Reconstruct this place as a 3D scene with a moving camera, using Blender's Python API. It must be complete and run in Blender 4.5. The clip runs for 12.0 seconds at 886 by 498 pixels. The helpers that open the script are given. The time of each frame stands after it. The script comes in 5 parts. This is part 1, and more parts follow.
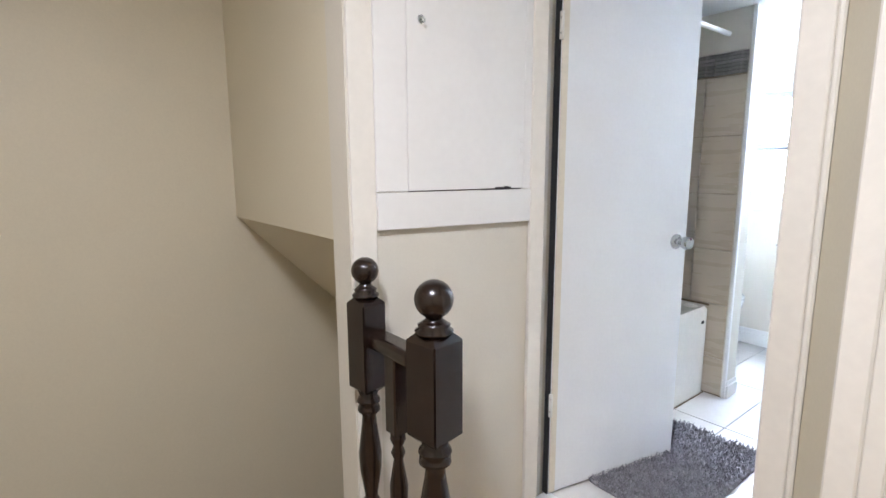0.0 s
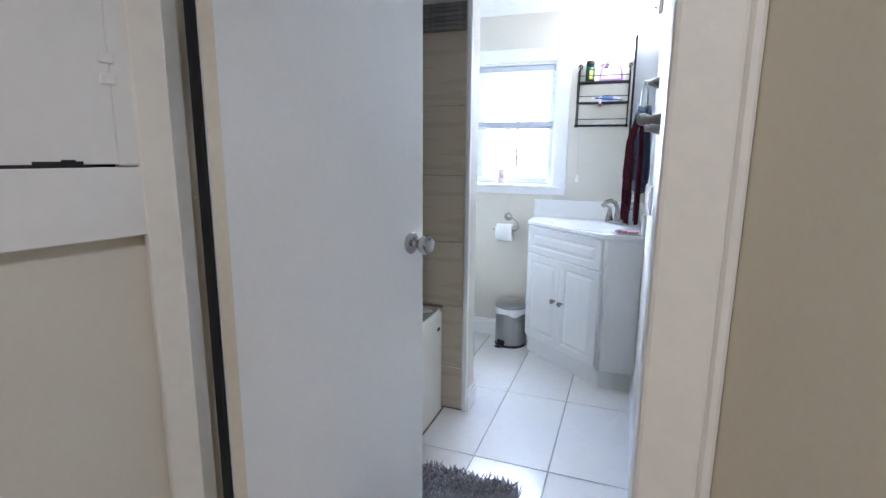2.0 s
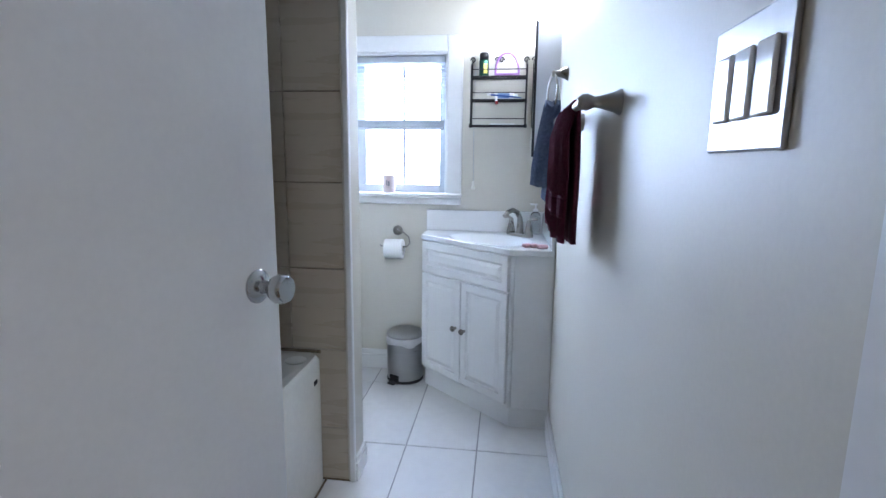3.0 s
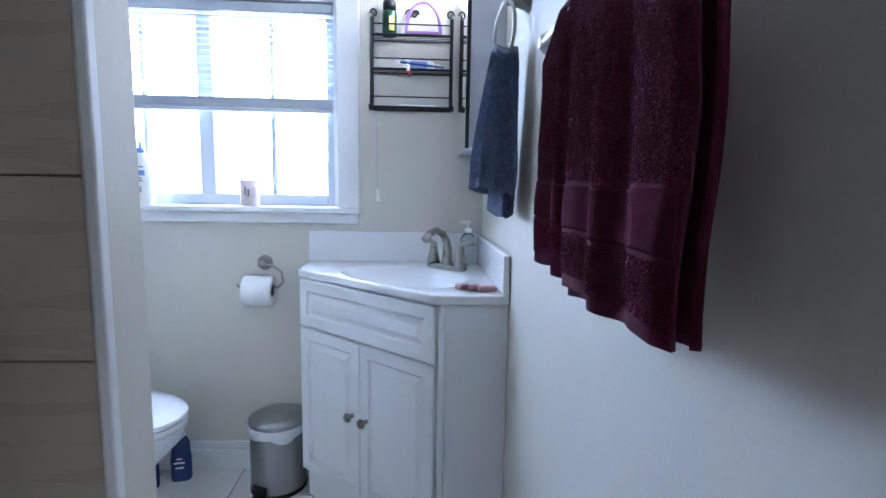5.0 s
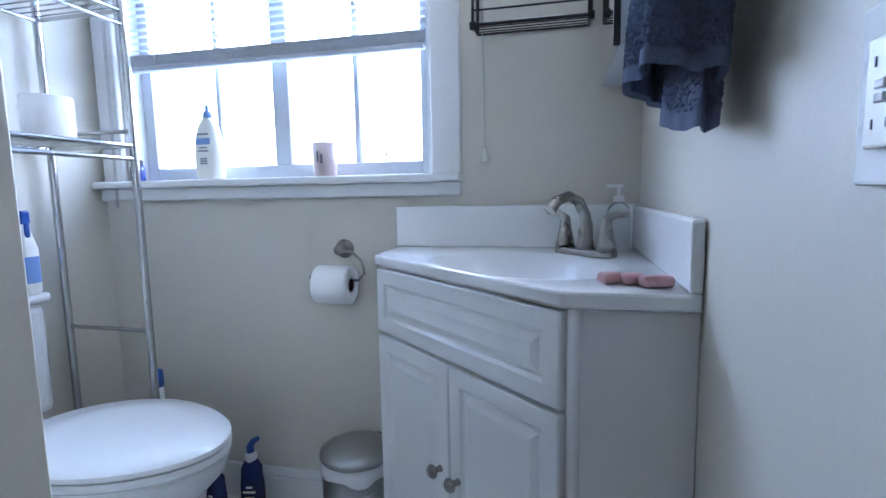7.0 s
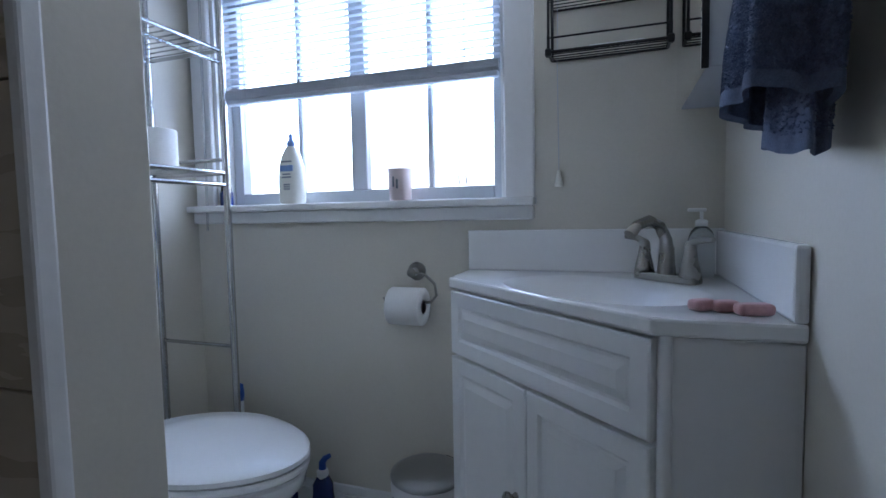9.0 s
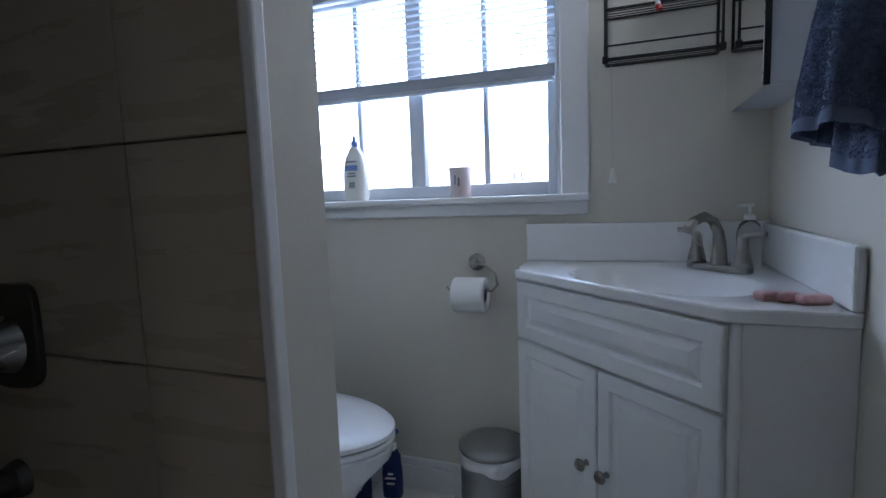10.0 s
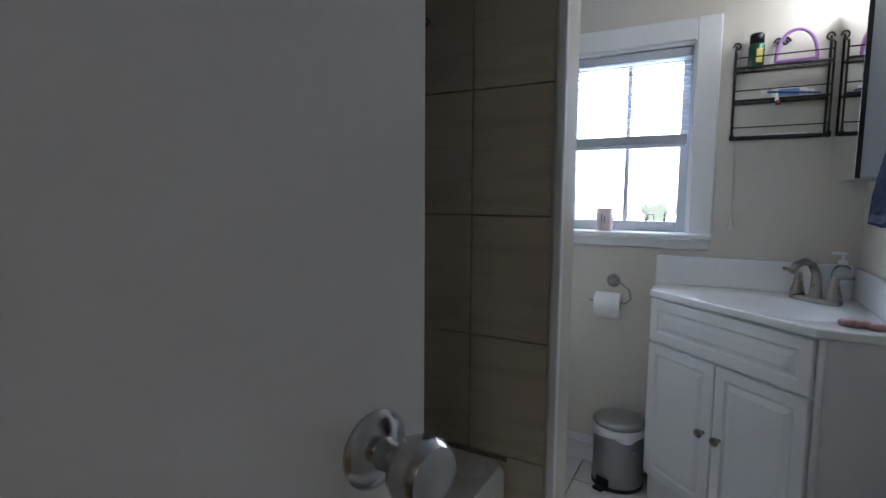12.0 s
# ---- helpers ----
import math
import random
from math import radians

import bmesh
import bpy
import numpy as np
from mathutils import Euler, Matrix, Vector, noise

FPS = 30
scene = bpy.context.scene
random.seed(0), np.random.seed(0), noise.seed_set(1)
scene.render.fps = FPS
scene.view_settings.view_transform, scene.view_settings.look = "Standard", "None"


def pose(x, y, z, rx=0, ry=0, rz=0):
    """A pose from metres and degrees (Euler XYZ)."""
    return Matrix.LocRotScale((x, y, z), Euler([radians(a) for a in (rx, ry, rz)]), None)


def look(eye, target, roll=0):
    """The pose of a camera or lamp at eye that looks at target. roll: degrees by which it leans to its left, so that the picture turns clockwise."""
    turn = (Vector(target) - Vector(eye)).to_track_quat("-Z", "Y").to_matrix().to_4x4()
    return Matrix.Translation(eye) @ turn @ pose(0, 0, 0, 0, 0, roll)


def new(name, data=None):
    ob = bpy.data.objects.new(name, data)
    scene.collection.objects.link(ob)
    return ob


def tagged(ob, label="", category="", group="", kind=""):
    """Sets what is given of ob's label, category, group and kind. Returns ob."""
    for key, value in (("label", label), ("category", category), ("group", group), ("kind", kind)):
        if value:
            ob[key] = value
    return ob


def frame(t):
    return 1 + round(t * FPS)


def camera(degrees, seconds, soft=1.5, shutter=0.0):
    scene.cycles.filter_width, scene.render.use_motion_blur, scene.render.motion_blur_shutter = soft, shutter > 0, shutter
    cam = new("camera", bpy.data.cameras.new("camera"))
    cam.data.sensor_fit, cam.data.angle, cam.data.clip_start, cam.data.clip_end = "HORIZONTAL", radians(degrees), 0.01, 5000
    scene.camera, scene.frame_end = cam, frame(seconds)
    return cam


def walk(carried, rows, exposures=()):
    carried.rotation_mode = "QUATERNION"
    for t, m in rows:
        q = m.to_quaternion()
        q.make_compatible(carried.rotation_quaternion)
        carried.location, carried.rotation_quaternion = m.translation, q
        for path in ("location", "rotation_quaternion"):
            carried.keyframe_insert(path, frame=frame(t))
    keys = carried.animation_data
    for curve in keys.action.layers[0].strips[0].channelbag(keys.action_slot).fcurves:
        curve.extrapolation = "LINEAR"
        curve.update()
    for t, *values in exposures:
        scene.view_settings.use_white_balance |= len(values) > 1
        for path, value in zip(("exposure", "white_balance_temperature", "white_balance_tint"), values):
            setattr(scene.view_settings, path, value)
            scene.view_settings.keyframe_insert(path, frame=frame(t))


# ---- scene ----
cam = camera(82.9, 12.0, soft=1.5)
PATH = [
    (0, (0.138, 0.215, 1.274), (-1.413, 1.438, 0.958), -0.3),
    (0.5, (0.005, 0.34, 1.255), (-1.265, 1.849, 0.923), 0.4),
    (1, (-0.081, 0.527, 1.238), (-1.159, 2.18, 0.914), -0.9),
    (1.5, (-0.185, 0.703, 1.241), (-1.12, 2.437, 0.897), -0.4),
    (2, (-0.292, 0.92, 1.23), (-0.97, 2.764, 0.856), 0.5),
    (2.5, (-0.369, 1.151, 1.216), (-0.808, 3.067, 0.845), 1.0),
    (4.5, (-0.5, 2.044, 1.149), (-0.394, 4.027, 0.913), -0.6),
    (5, (-0.457, 2.241, 1.127), (-0.345, 4.222, 0.876), 1.0),
    (5.5, (-0.443, 2.425, 1.085), (-0.318, 4.403, 0.812), 1.8),
    (6, (-0.431, 2.597, 1.037), (-0.443, 4.579, 0.767), 0.5),
    (6.5, (-0.437, 2.703, 0.993), (-0.612, 4.68, 0.748), 0.8),
    (7, (-0.405, 2.778, 0.992), (-0.853, 4.713, 0.761), -1.1),
    (7.5, (-0.41, 2.807, 1.012), (-1.195, 4.645, 0.921), -1.6),
    (9.5, (-0.495, 2.685, 0.991), (-1.131, 4.573, 0.821), -1.1),
    (10, (-0.559, 2.582, 1.048), (-1.249, 4.447, 0.836), -2.1),
    (10.5, (-0.572, 2.451, 1.095), (-1.345, 4.282, 0.871), -3.1),
    (11, (-0.615, 2.287, 1.179), (-1.36, 4.123, 0.907), -1.3),
    (11.5, (-0.645, 2.107, 1.194), (-1.474, 3.908, 0.928), -0.6),
    (12, (-0.645, 1.93, 1.173), (-1.599, 3.676, 0.972), 0.4),
]
EXPOSURES = [(0, 2.05, 6300, 13), (0.5, 1.85, 6300, 13), (1, 1.6, 6300, 13), (1.5, 1.5, 6250, 13), (2.5, 0.75, 6150, 14), (4.5, 0.6, 5700, 14), (5.5, 0.15, 5700, 14), (6.5, 0.0, 5700, 14), (7.5, -0.15, 5800, 14), (9.5, -1.02, 6000, 14), (10.5, -1.0, 6250, 14), (11, -0.88, 6350, 14), (12, -0.78, 6700, 14)]
walk(cam, [(t, look(eye, target, roll)) for t, eye, target, roll in PATH], EXPOSURES)

# ---- world and lights ----
world = bpy.data.worlds.new("world")
scene.world = world
world.use_nodes = True
wn = world.node_tree.nodes
sky = wn.new("ShaderNodeTexSky")
sky.sky_type = "NISHITA"
sky.sun_disc = False
sky.sun_elevation, sky.sun_rotation = radians(50), radians(20)
world.node_tree.links.new(sky.outputs[0], wn["Background"].inputs[0])
wn["Background"].inputs[1].default_value = 0.15


def area_lamp(name, m, sx, sy, power, color):
    data = bpy.data.lights.new(name, "AREA")
    data.shape, data.size, data.size_y, data.energy, data.color = "RECTANGLE", sx, sy, power, color
    ob = new(name, data)
    ob.matrix_world = m
    return ob


# daylight in the bathroom window, hall ceiling lamp, lamp bar over the mirror cabinet
area_lamp("window_daylight", look((-1.34, 4.30, 1.48), (-1.34, 2.5, 1.1)), 1.24, 0.54, 34, (0.50, 0.68, 1.0))
area_lamp("hall_light", look((-0.02, 0.0, 2.33), (-0.02, 0.02, 0)), 0.3, 0.3, 12.5, (0.93, 0.94, 1.0))
BULB_POWER = 2.4

# ---- materials ----


def mat(name, color, rough=0.5, metal=0.0, var=0.06, scale=6.0, fine=60.0, bump=0.05, spot=0.0, **extra):
    """A procedural surface: broad and fine colour changes, fine relief."""
    m = bpy.data.materials.new(name)
    m.use_nodes = True
    nt = m.node_tree
    p = nt.nodes["Principled BSDF"]
    tc = nt.nodes.new("ShaderNodeTexCoord")
    n1, n2 = nt.nodes.new("ShaderNodeTexNoise"), nt.nodes.new("ShaderNodeTexNoise")
    n1.inputs["Scale"].default_value, n2.inputs["Scale"].default_value = scale, fine
    n1.inputs["Detail"].default_value, n2.inputs["Detail"].default_value = 4, 3
    stretch = extra.get("stretch")
    src = tc.outputs["Object"]
    if stretch:
        mp = nt.nodes.new("ShaderNodeMapping")
        mp.inputs["Scale"].default_value = stretch
        nt.links.new(src, mp.inputs[0])
        src = mp.outputs[0]
    nt.links.new(src, n1.inputs[0])
    nt.links.new(src, n2.inputs[0])
    add = nt.nodes.new("ShaderNodeMath")
    add.operation = "ADD"
    nt.links.new(n1.outputs[0], add.inputs[0])
    nt.links.new(n2.outputs[0], add.inputs[1])
    last = add.outputs[0]
    if extra.get("by_object"):
        oi = nt.nodes.new("ShaderNodeObjectInfo")
        mul = nt.nodes.new("ShaderNodeMath")
        mul.operation = "MULTIPLY_ADD"
        mul.inputs[1].default_value = 0.5
        nt.links.new(oi.outputs["Random"], mul.inputs[0])
        nt.links.new(last, mul.inputs[2])
        last = mul.outputs[0]
    ramp = nt.nodes.new("ShaderNodeMapRange")
    ramp.inputs[1].default_value, ramp.inputs[2].default_value = 0.6, 1.45
    nt.links.new(last, ramp.inputs[0])
    mix = nt.nodes.new("ShaderNodeMix")
    mix.data_type = "RGBA"
    second = extra.get("second")
    a = [max(0, c * (1 - var)) for c in color]
    b = second or [min(1, c * (1 + var)) for c in color]
    mix.inputs[6].default_value, mix.inputs[7].default_value = (*a, 1), (*b, 1)
    nt.links.new(ramp.outputs[0], mix.inputs[0])
    nt.links.new(mix.outputs[2], p.inputs["Base Color"])
    rr = nt.nodes.new("ShaderNodeMapRange")
    rr.inputs[3].default_value, rr.inputs[4].default_value = max(0.02, rough - 0.06), min(1, rough + 0.06)
    nt.links.new(n1.outputs[0], rr.inputs[0])
    nt.links.new(rr.outputs[0], p.inputs["Roughness"])
    p.inputs["Metallic"].default_value = metal
    if bump:
        bp = nt.nodes.new("ShaderNodeBump")
        bp.inputs["Strength"].default_value, bp.inputs["Distance"].default_value = bump, extra.get("depth", 0.004)
        nt.links.new(n2.outputs[0], bp.inputs["Height"])
        nt.links.new(bp.outputs[0], p.inputs["Normal"])
    for k in ("Transmission Weight", "Sheen Weight", "Coat Weight", "Subsurface Weight"):
        if k in extra.get("set", {}):
            p.inputs[k].default_value = extra["set"][k]
    if "spec" in extra:
        p.inputs["Specular IOR Level"].default_value = extra["spec"]
    if "glow" in extra:
        p.inputs["Emission Color"].default_value, p.inputs["Emission Strength"].default_value = (*color, 1), extra["glow"]
    return m


M_WALL = mat("greige_paint", (0.645, 0.61, 0.53), 0.54, var=0.035, scale=2.5, fine=140, bump=0.06)
M_HALL = mat("beige_paint", (0.65, 0.595, 0.465), 0.5, var=0.04, scale=2.0, fine=120, bump=0.08)
M_WHITE = mat("white_gloss_paint", (0.775, 0.772, 0.76), 0.35, var=0.03, scale=4, fine=70, bump=0.08)
M_OLDWHITE = mat("old_white_paint", (0.765, 0.755, 0.73), 0.4, var=0.025, scale=5, fine=40, bump=0.15)
M_CREAM = mat("cream_paint", (0.74, 0.71, 0.645), 0.38, var=0.05, scale=5, fine=38, bump=0.28)
M_STRIP = mat("yellowed_cream_paint", (0.70, 0.63, 0.50), 0.45, var=0.06, scale=8, fine=60, bump=0.15)
M_CEIL = mat("ceiling_white", (0.8, 0.8, 0.79), 0.7, var=0.03, fine=150, bump=0.08)
M_TILE = mat("floor_tile_glaze", (0.72, 0.70, 0.67), 0.16, var=0.05, scale=5, fine=25, bump=0.03, by_object=True)
M_GROUT = mat("floor_grout", (0.36, 0.35, 0.33), 0.85, var=0.15, scale=12, bump=0.3)
M_WTILE = mat("wall_tile_glaze", (0.49, 0.42, 0.325), 0.28, var=0.04, scale=3.0, fine=14, bump=0.04, stretch=(1, 1, 7), by_object=True)
M_WGROUT = mat("wall_grout", (0.3, 0.25, 0.18), 0.85, var=0.2, scale=12, bump=0.3)
M_SMUDGE = mat("worn_paint", (0.3, 0.29, 0.27), 0.6, var=0.4, scale=60, fine=160, bump=0.2, second=(0.72, 0.71, 0.68))
M_STAIN = mat("mildewed_caulk", (0.09, 0.06, 0.035), 0.8, var=0.6, scale=25, fine=90, bump=0.3, second=(0.35, 0.27, 0.17))
M_MOSAIC = mat("mosaic_strip", (0.2, 0.19, 0.18), 0.25, var=0.35, scale=30, fine=90, bump=0.05, by_object=True)
M_WOOD = mat("dark_stained_wood", (0.012, 0.0055, 0.0035), 0.24, var=0.6, scale=9, fine=50, bump=0.12, stretch=(6, 6, 1), set={"Coat Weight": 0.15})
M_FLOORW = mat("hall_floorboards", (0.3, 0.19, 0.1), 0.35, var=0.2, scale=5, fine=40, stretch=(1, 8, 1))
# Near-black for painted shade in slits, and for the tub clip.
M_DARK = mat("shade_and_clip_black", (0.02, 0.02, 0.02), 0.9)
M_CHROME = mat("satin_chrome", (0.5, 0.5, 0.5), 0.2, 1.0, var=0.03, bump=0.01)
M_NICKEL = mat("brushed_nickel", (0.34, 0.325, 0.30), 0.28, 1.0, var=0.05, fine=200, bump=0.02)
M_DNICKEL = mat("aged_dark_nickel", (0.17, 0.16, 0.15), 0.34, 1.0, var=0.12, fine=160, bump=0.03)
M_STEEL = mat("brushed_steel", (0.4, 0.4, 0.4), 0.3, 1.0, var=0.06, fine=200, bump=0.03, stretch=(1, 1, 12))
M_BLACK = mat("black_iron", (0.02, 0.02, 0.022), 0.4, 0.4, var=0.2)
M_PORC = mat("white_porcelain", (0.82, 0.82, 0.81), 0.08, var=0.015, bump=0.0)
M_ACRYL = mat("tub_enamel", (0.76, 0.73, 0.66), 0.18, var=0.05, scale=4, bump=0.02)
M_MARBLE = mat("cultured_marble", (0.82, 0.82, 0.81), 0.1, var=0.015, bump=0.0)
M_VANITY = mat("thermofoil_white", (0.78, 0.78, 0.77), 0.3, var=0.02, bump=0.02)
M_MAROON = mat("maroon_terry", (0.11, 0.016, 0.038), 0.95, var=0.4, scale=90, fine=520, bump=0.15, depth=0.0015, spec=0.08, set={"Sheen Weight": 0.06})
M_HEM = mat("slate_blue_hem", (0.11, 0.135, 0.2), 0.9, var=0.3, scale=60, fine=500, bump=0.3, depth=0.0015, spec=0.1)
M_BAND = mat("maroon_weave", (0.078, 0.0145, 0.03), 0.95, spec=0.02, var=0.2, scale=30, fine=500, bump=0.2, stretch=(1, 1, 3))
M_BLUE = mat("slate_blue_terry", (0.095, 0.12, 0.19), 0.95, var=0.4, scale=90, fine=520, bump=0.15, depth=0.0015, spec=0.08, set={"Sheen Weight": 0.08})
M_RUG = mat("grey_shag", (0.33, 0.325, 0.35), 0.95, var=0.55, scale=30, fine=200, bump=0.5)
M_PAPER = mat("tissue_paper", (0.85, 0.85, 0.84), 0.9, var=0.02, fine=120, bump=0.1)
M_BAG = mat("white_bag_plastic", (0.8, 0.8, 0.8), 0.35, var=0.05, fine=30, bump=0.4)
# White slats and vinyl toned to blue-grey: their backlit shade is in the colour.
M_BLIND = mat("slat_shade_and_cabinet_grey", (0.5, 0.52, 0.56), 0.45, var=0.02)
M_VINYL = mat("window_vinyl_shade_grey", (0.5, 0.52, 0.55), 0.35, var=0.03)
M_LOTION = mat("lotion_bottle_white", (0.8, 0.79, 0.72), 0.3, var=0.02)
M_LABEL = mat("label_blue", (0.2, 0.32, 0.62), 0.4, var=0.05)
M_INK = mat("label_grey_ink", (0.25, 0.27, 0.3), 0.5)
M_PINK = mat("pink_plastic", (0.75, 0.42, 0.40), 0.35, var=0.05)
M_PINKD = mat("deep_pink_plastic", (0.15, 0.014, 0.06), 0.4, var=0.05)
M_SOAP = mat("pink_soap", (0.5, 0.27, 0.27), 0.4, var=0.2, scale=30)
M_NAVY = mat("cleaner_bottle_blue", (0.02, 0.04, 0.16), 0.25, var=0.1)
M_CAPBLUE = mat("cap_blue", (0.025, 0.085, 0.36), 0.3)
M_PURPLE = mat("lilac_plastic", (0.36, 0.17, 0.45), 0.35, var=0.1)
M_GREEN = mat("green_can", (0.02, 0.09, 0.05), 0.25, 0.4)
M_YELLOW = mat("yellow_print", (0.6, 0.5, 0.08), 0.4)
M_RED = mat("red_plastic", (0.4, 0.02, 0.02), 0.35)
# Haze is put into the leaf colour: pale, with a glow of its own.
M_LEAF = mat("leaves_with_painted_haze", (0.66, 0.74, 0.68), 0.9, var=0.25, scale=1.2, bump=0, glow=0.85)
M_BARK = mat("tree_bark", (0.12, 0.09, 0.06), 0.9, var=0.3, bump=0.5)
M_GROUND = mat("lawn", (0.07, 0.1, 0.045), 0.9, var=0.3, scale=1.5)
M_CLEAR = mat("clear_plastic", (0.9, 0.93, 0.95), 0.08, bump=0, set={"Transmission Weight": 0.9})
M_FROST = mat("frosted_pink_glass", (0.93, 0.78, 0.76), 0.35, bump=0, set={"Transmission Weight": 0.45})
M_BULB = mat("lamp_shade_glow", (0.95, 0.97, 1.0), 0.4, bump=0, glow=7.0)
M_HAZE = mat("overcast_sky", (0.93, 0.97, 1.0), 1.0, bump=0, var=0.01, scale=0.03, glow=6.0)
M_STEELP = mat("switch_plate_steel", (0.36, 0.36, 0.37), 0.32, 0.9, var=0.06, bump=0.02)


def plain(name, rough, metal, color, trans=0.0):
    m = bpy.data.materials.new(name)
    m.use_nodes = True
    p = m.node_tree.nodes["Principled BSDF"]
    p.inputs["Base Color"].default_value = (*color, 1)
    p.inputs["Roughness"].default_value, p.inputs["Metallic"].default_value = rough, metal
    p.inputs["Transmission Weight"].default_value = trans
    return m


M_MIRROR = plain("mirror_silver", 0.01, 1.0, (0.9, 0.9, 0.9))
M_GLASS = plain("window_glass", 0.0, 0.0, (1, 1, 1), 1.0)
M_GLASS.node_tree.nodes["Principled BSDF"].inputs["IOR"].default_value = 1.02

# ---- mesh builders ----


def bevel(bm, r, segs=2):
    if r > 0:
        bmesh.ops.bevel(bm, geom=bm.edges[:], offset=r, segments=segs, profile=0.5, affect="EDGES", clamp_overlap=True)
    return bm


def box(x0, x1, y0, y1, z0, z1, r=0.0, segs=1):
    bm = bmesh.new()
    bmesh.ops.create_cube(bm, size=1, matrix=Matrix.Translation(((x0 + x1) / 2, (y0 + y1) / 2, (z0 + z1) / 2)) @ Matrix.Diagonal((abs(x1 - x0), abs(y1 - y0), abs(z1 - z0), 1)))
    return bevel(bm, r, segs)


def prism(poly, z0, z1, r=0.0, segs=1):
    """A solid of a plan outline between two heights."""
    bm = bmesh.new()
    lo = [bm.verts.new((x, y, z0)) for x, y in poly]
    hi = [bm.verts.new((x, y, z1)) for x, y in poly]
    n = len(poly)
    bm.faces.new(lo[::-1])
    bm.faces.new(hi)
    for i in range(n):
        bm.faces.new((lo[i], lo[(i + 1) % n], hi[(i + 1) % n], hi[i]))
    bmesh.ops.recalc_face_normals(bm, faces=bm.faces[:])
    return bevel(bm, r, segs)


def lathe(profile, segs=24, axis="z"):
    """A turned solid from rows of (radius, height)."""
    bm = bmesh.new()
    rings = []
    for r, z in profile:
        rings.append([bm.verts.new((max(r, 1e-4) * math.cos(2 * math.pi * i / segs), max(r, 1e-4) * math.sin(2 * math.pi * i / segs), z)) for i in range(segs)])
    for a, b in zip(rings, rings[1:]):
        for i in range(segs):
            bm.faces.new((a[i], a[(i + 1) % segs], b[(i + 1) % segs], b[i]))
    bm.faces.new(rings[0][::-1])
    bm.faces.new(rings[-1])
    if axis == "x":
        bmesh.ops.rotate(bm, verts=bm.verts[:], cent=(0, 0, 0), matrix=Matrix.Rotation(radians(90), 3, "Y"))
    if axis == "y":
        bmesh.ops.rotate(bm, verts=bm.verts[:], cent=(0, 0, 0), matrix=Matrix.Rotation(radians(-90), 3, "X"))
    return smooth(bm)


def smooth(bm):
    for f in bm.faces:
        f.smooth = True
    for e in bm.edges:
        if len(e.link_faces) == 2 and e.calc_face_angle(0) > radians(38):
            e.smooth = False
    return bm


def tube(points, r, segs=8, closed=False):
    """A round bar along a line of points; r may be a list."""
    bm = bmesh.new()
    pts = [Vector(p) for p in points]
    n = len(pts)
    rings = []
    side = None
    for i, p in enumerate(pts):
        d = (pts[(i + 1) % n if closed else min(i + 1, n - 1)] - pts[i - 1 if closed else max(i - 1, 0)]).normalized()
        if side is None:
            side = d.orthogonal().normalized()
        side = (side - d * side.dot(d)).normalized()
        up = d.cross(side)
        rad = r[i] if isinstance(r, (list, tuple)) else r
        rings.append([bm.verts.new(p + rad * (math.cos(2 * math.pi * k / segs) * side + math.sin(2 * math.pi * k / segs) * up)) for k in range(segs)])
    pairs = list(zip(rings, rings[1:])) + ([(rings[-1], rings[0])] if closed else [])
    for a, b in pairs:
        for k in range(segs):
            bm.faces.new((a[k], a[(k + 1) % segs], b[(k + 1) % segs], b[k]))
    if not closed:
        bm.faces.new(rings[0][::-1])
        bm.faces.new(rings[-1])
    bmesh.ops.recalc_face_normals(bm, faces=bm.faces[:])
    return smooth(bm)


def joined(*bms):
    out = bmesh.new()
    for b in bms:
        me = bpy.data.meshes.new("tmp")
        b.to_mesh(me)
        out.from_mesh(me)
        bpy.data.meshes.remove(me)
        b.free()
    return out


def moved(bm, m):
    bmesh.ops.transform(bm, matrix=m, verts=bm.verts[:])
    return bm


def mesh_of(bm, material, name):
    me = bpy.data.meshes.new(name)
    bm.to_mesh(me)
    bm.free()
    me.materials.append(material)
    return me


def part(name, bm, material, parent=None, label=""):
    """One mesh object, under a thing or a part."""
    ob = new(name, mesh_of(bm, material, name))
    if parent is not None:
        ob.parent = parent
    return tagged(ob, label)


def thing(name, label, category, m=None, group="", kind=""):
    ob = new(name)
    ob.empty_display_size = 0.1
    if m is not None:
        ob.matrix_world = m
    return tagged(ob, label, category, group, kind)


def structure(name, bm, material, label, category):
    return tagged(part(name, bm, material), label, category, kind="structure")


def outline_of(a, b, n=40, power=2.0):
    """A rounded outline: an ellipse, or squarer with a higher power."""
    out = []
    for i in range(n):
        c, s = math.cos(2 * math.pi * i / n), math.sin(2 * math.pi * i / n)
        out.append((a * math.copysign(abs(c) ** (2 / power), c), b * math.copysign(abs(s) ** (2 / power), s)))
    return out


def loft(rings, cap=True):
    """A skin over rings of 3D points."""
    bm = bmesh.new()
    vs = [[bm.verts.new(p) for p in ring] for ring in rings]
    n = len(vs[0])
    for a, b in zip(vs, vs[1:]):
        for i in range(n):
            bm.faces.new((a[i], a[(i + 1) % n], b[(i + 1) % n], b[i]))
    if cap:
        bm.faces.new(vs[0][::-1])
        bm.faces.new(vs[-1])
    bmesh.ops.recalc_face_normals(bm, faces=bm.faces[:])
    return smooth(bm)


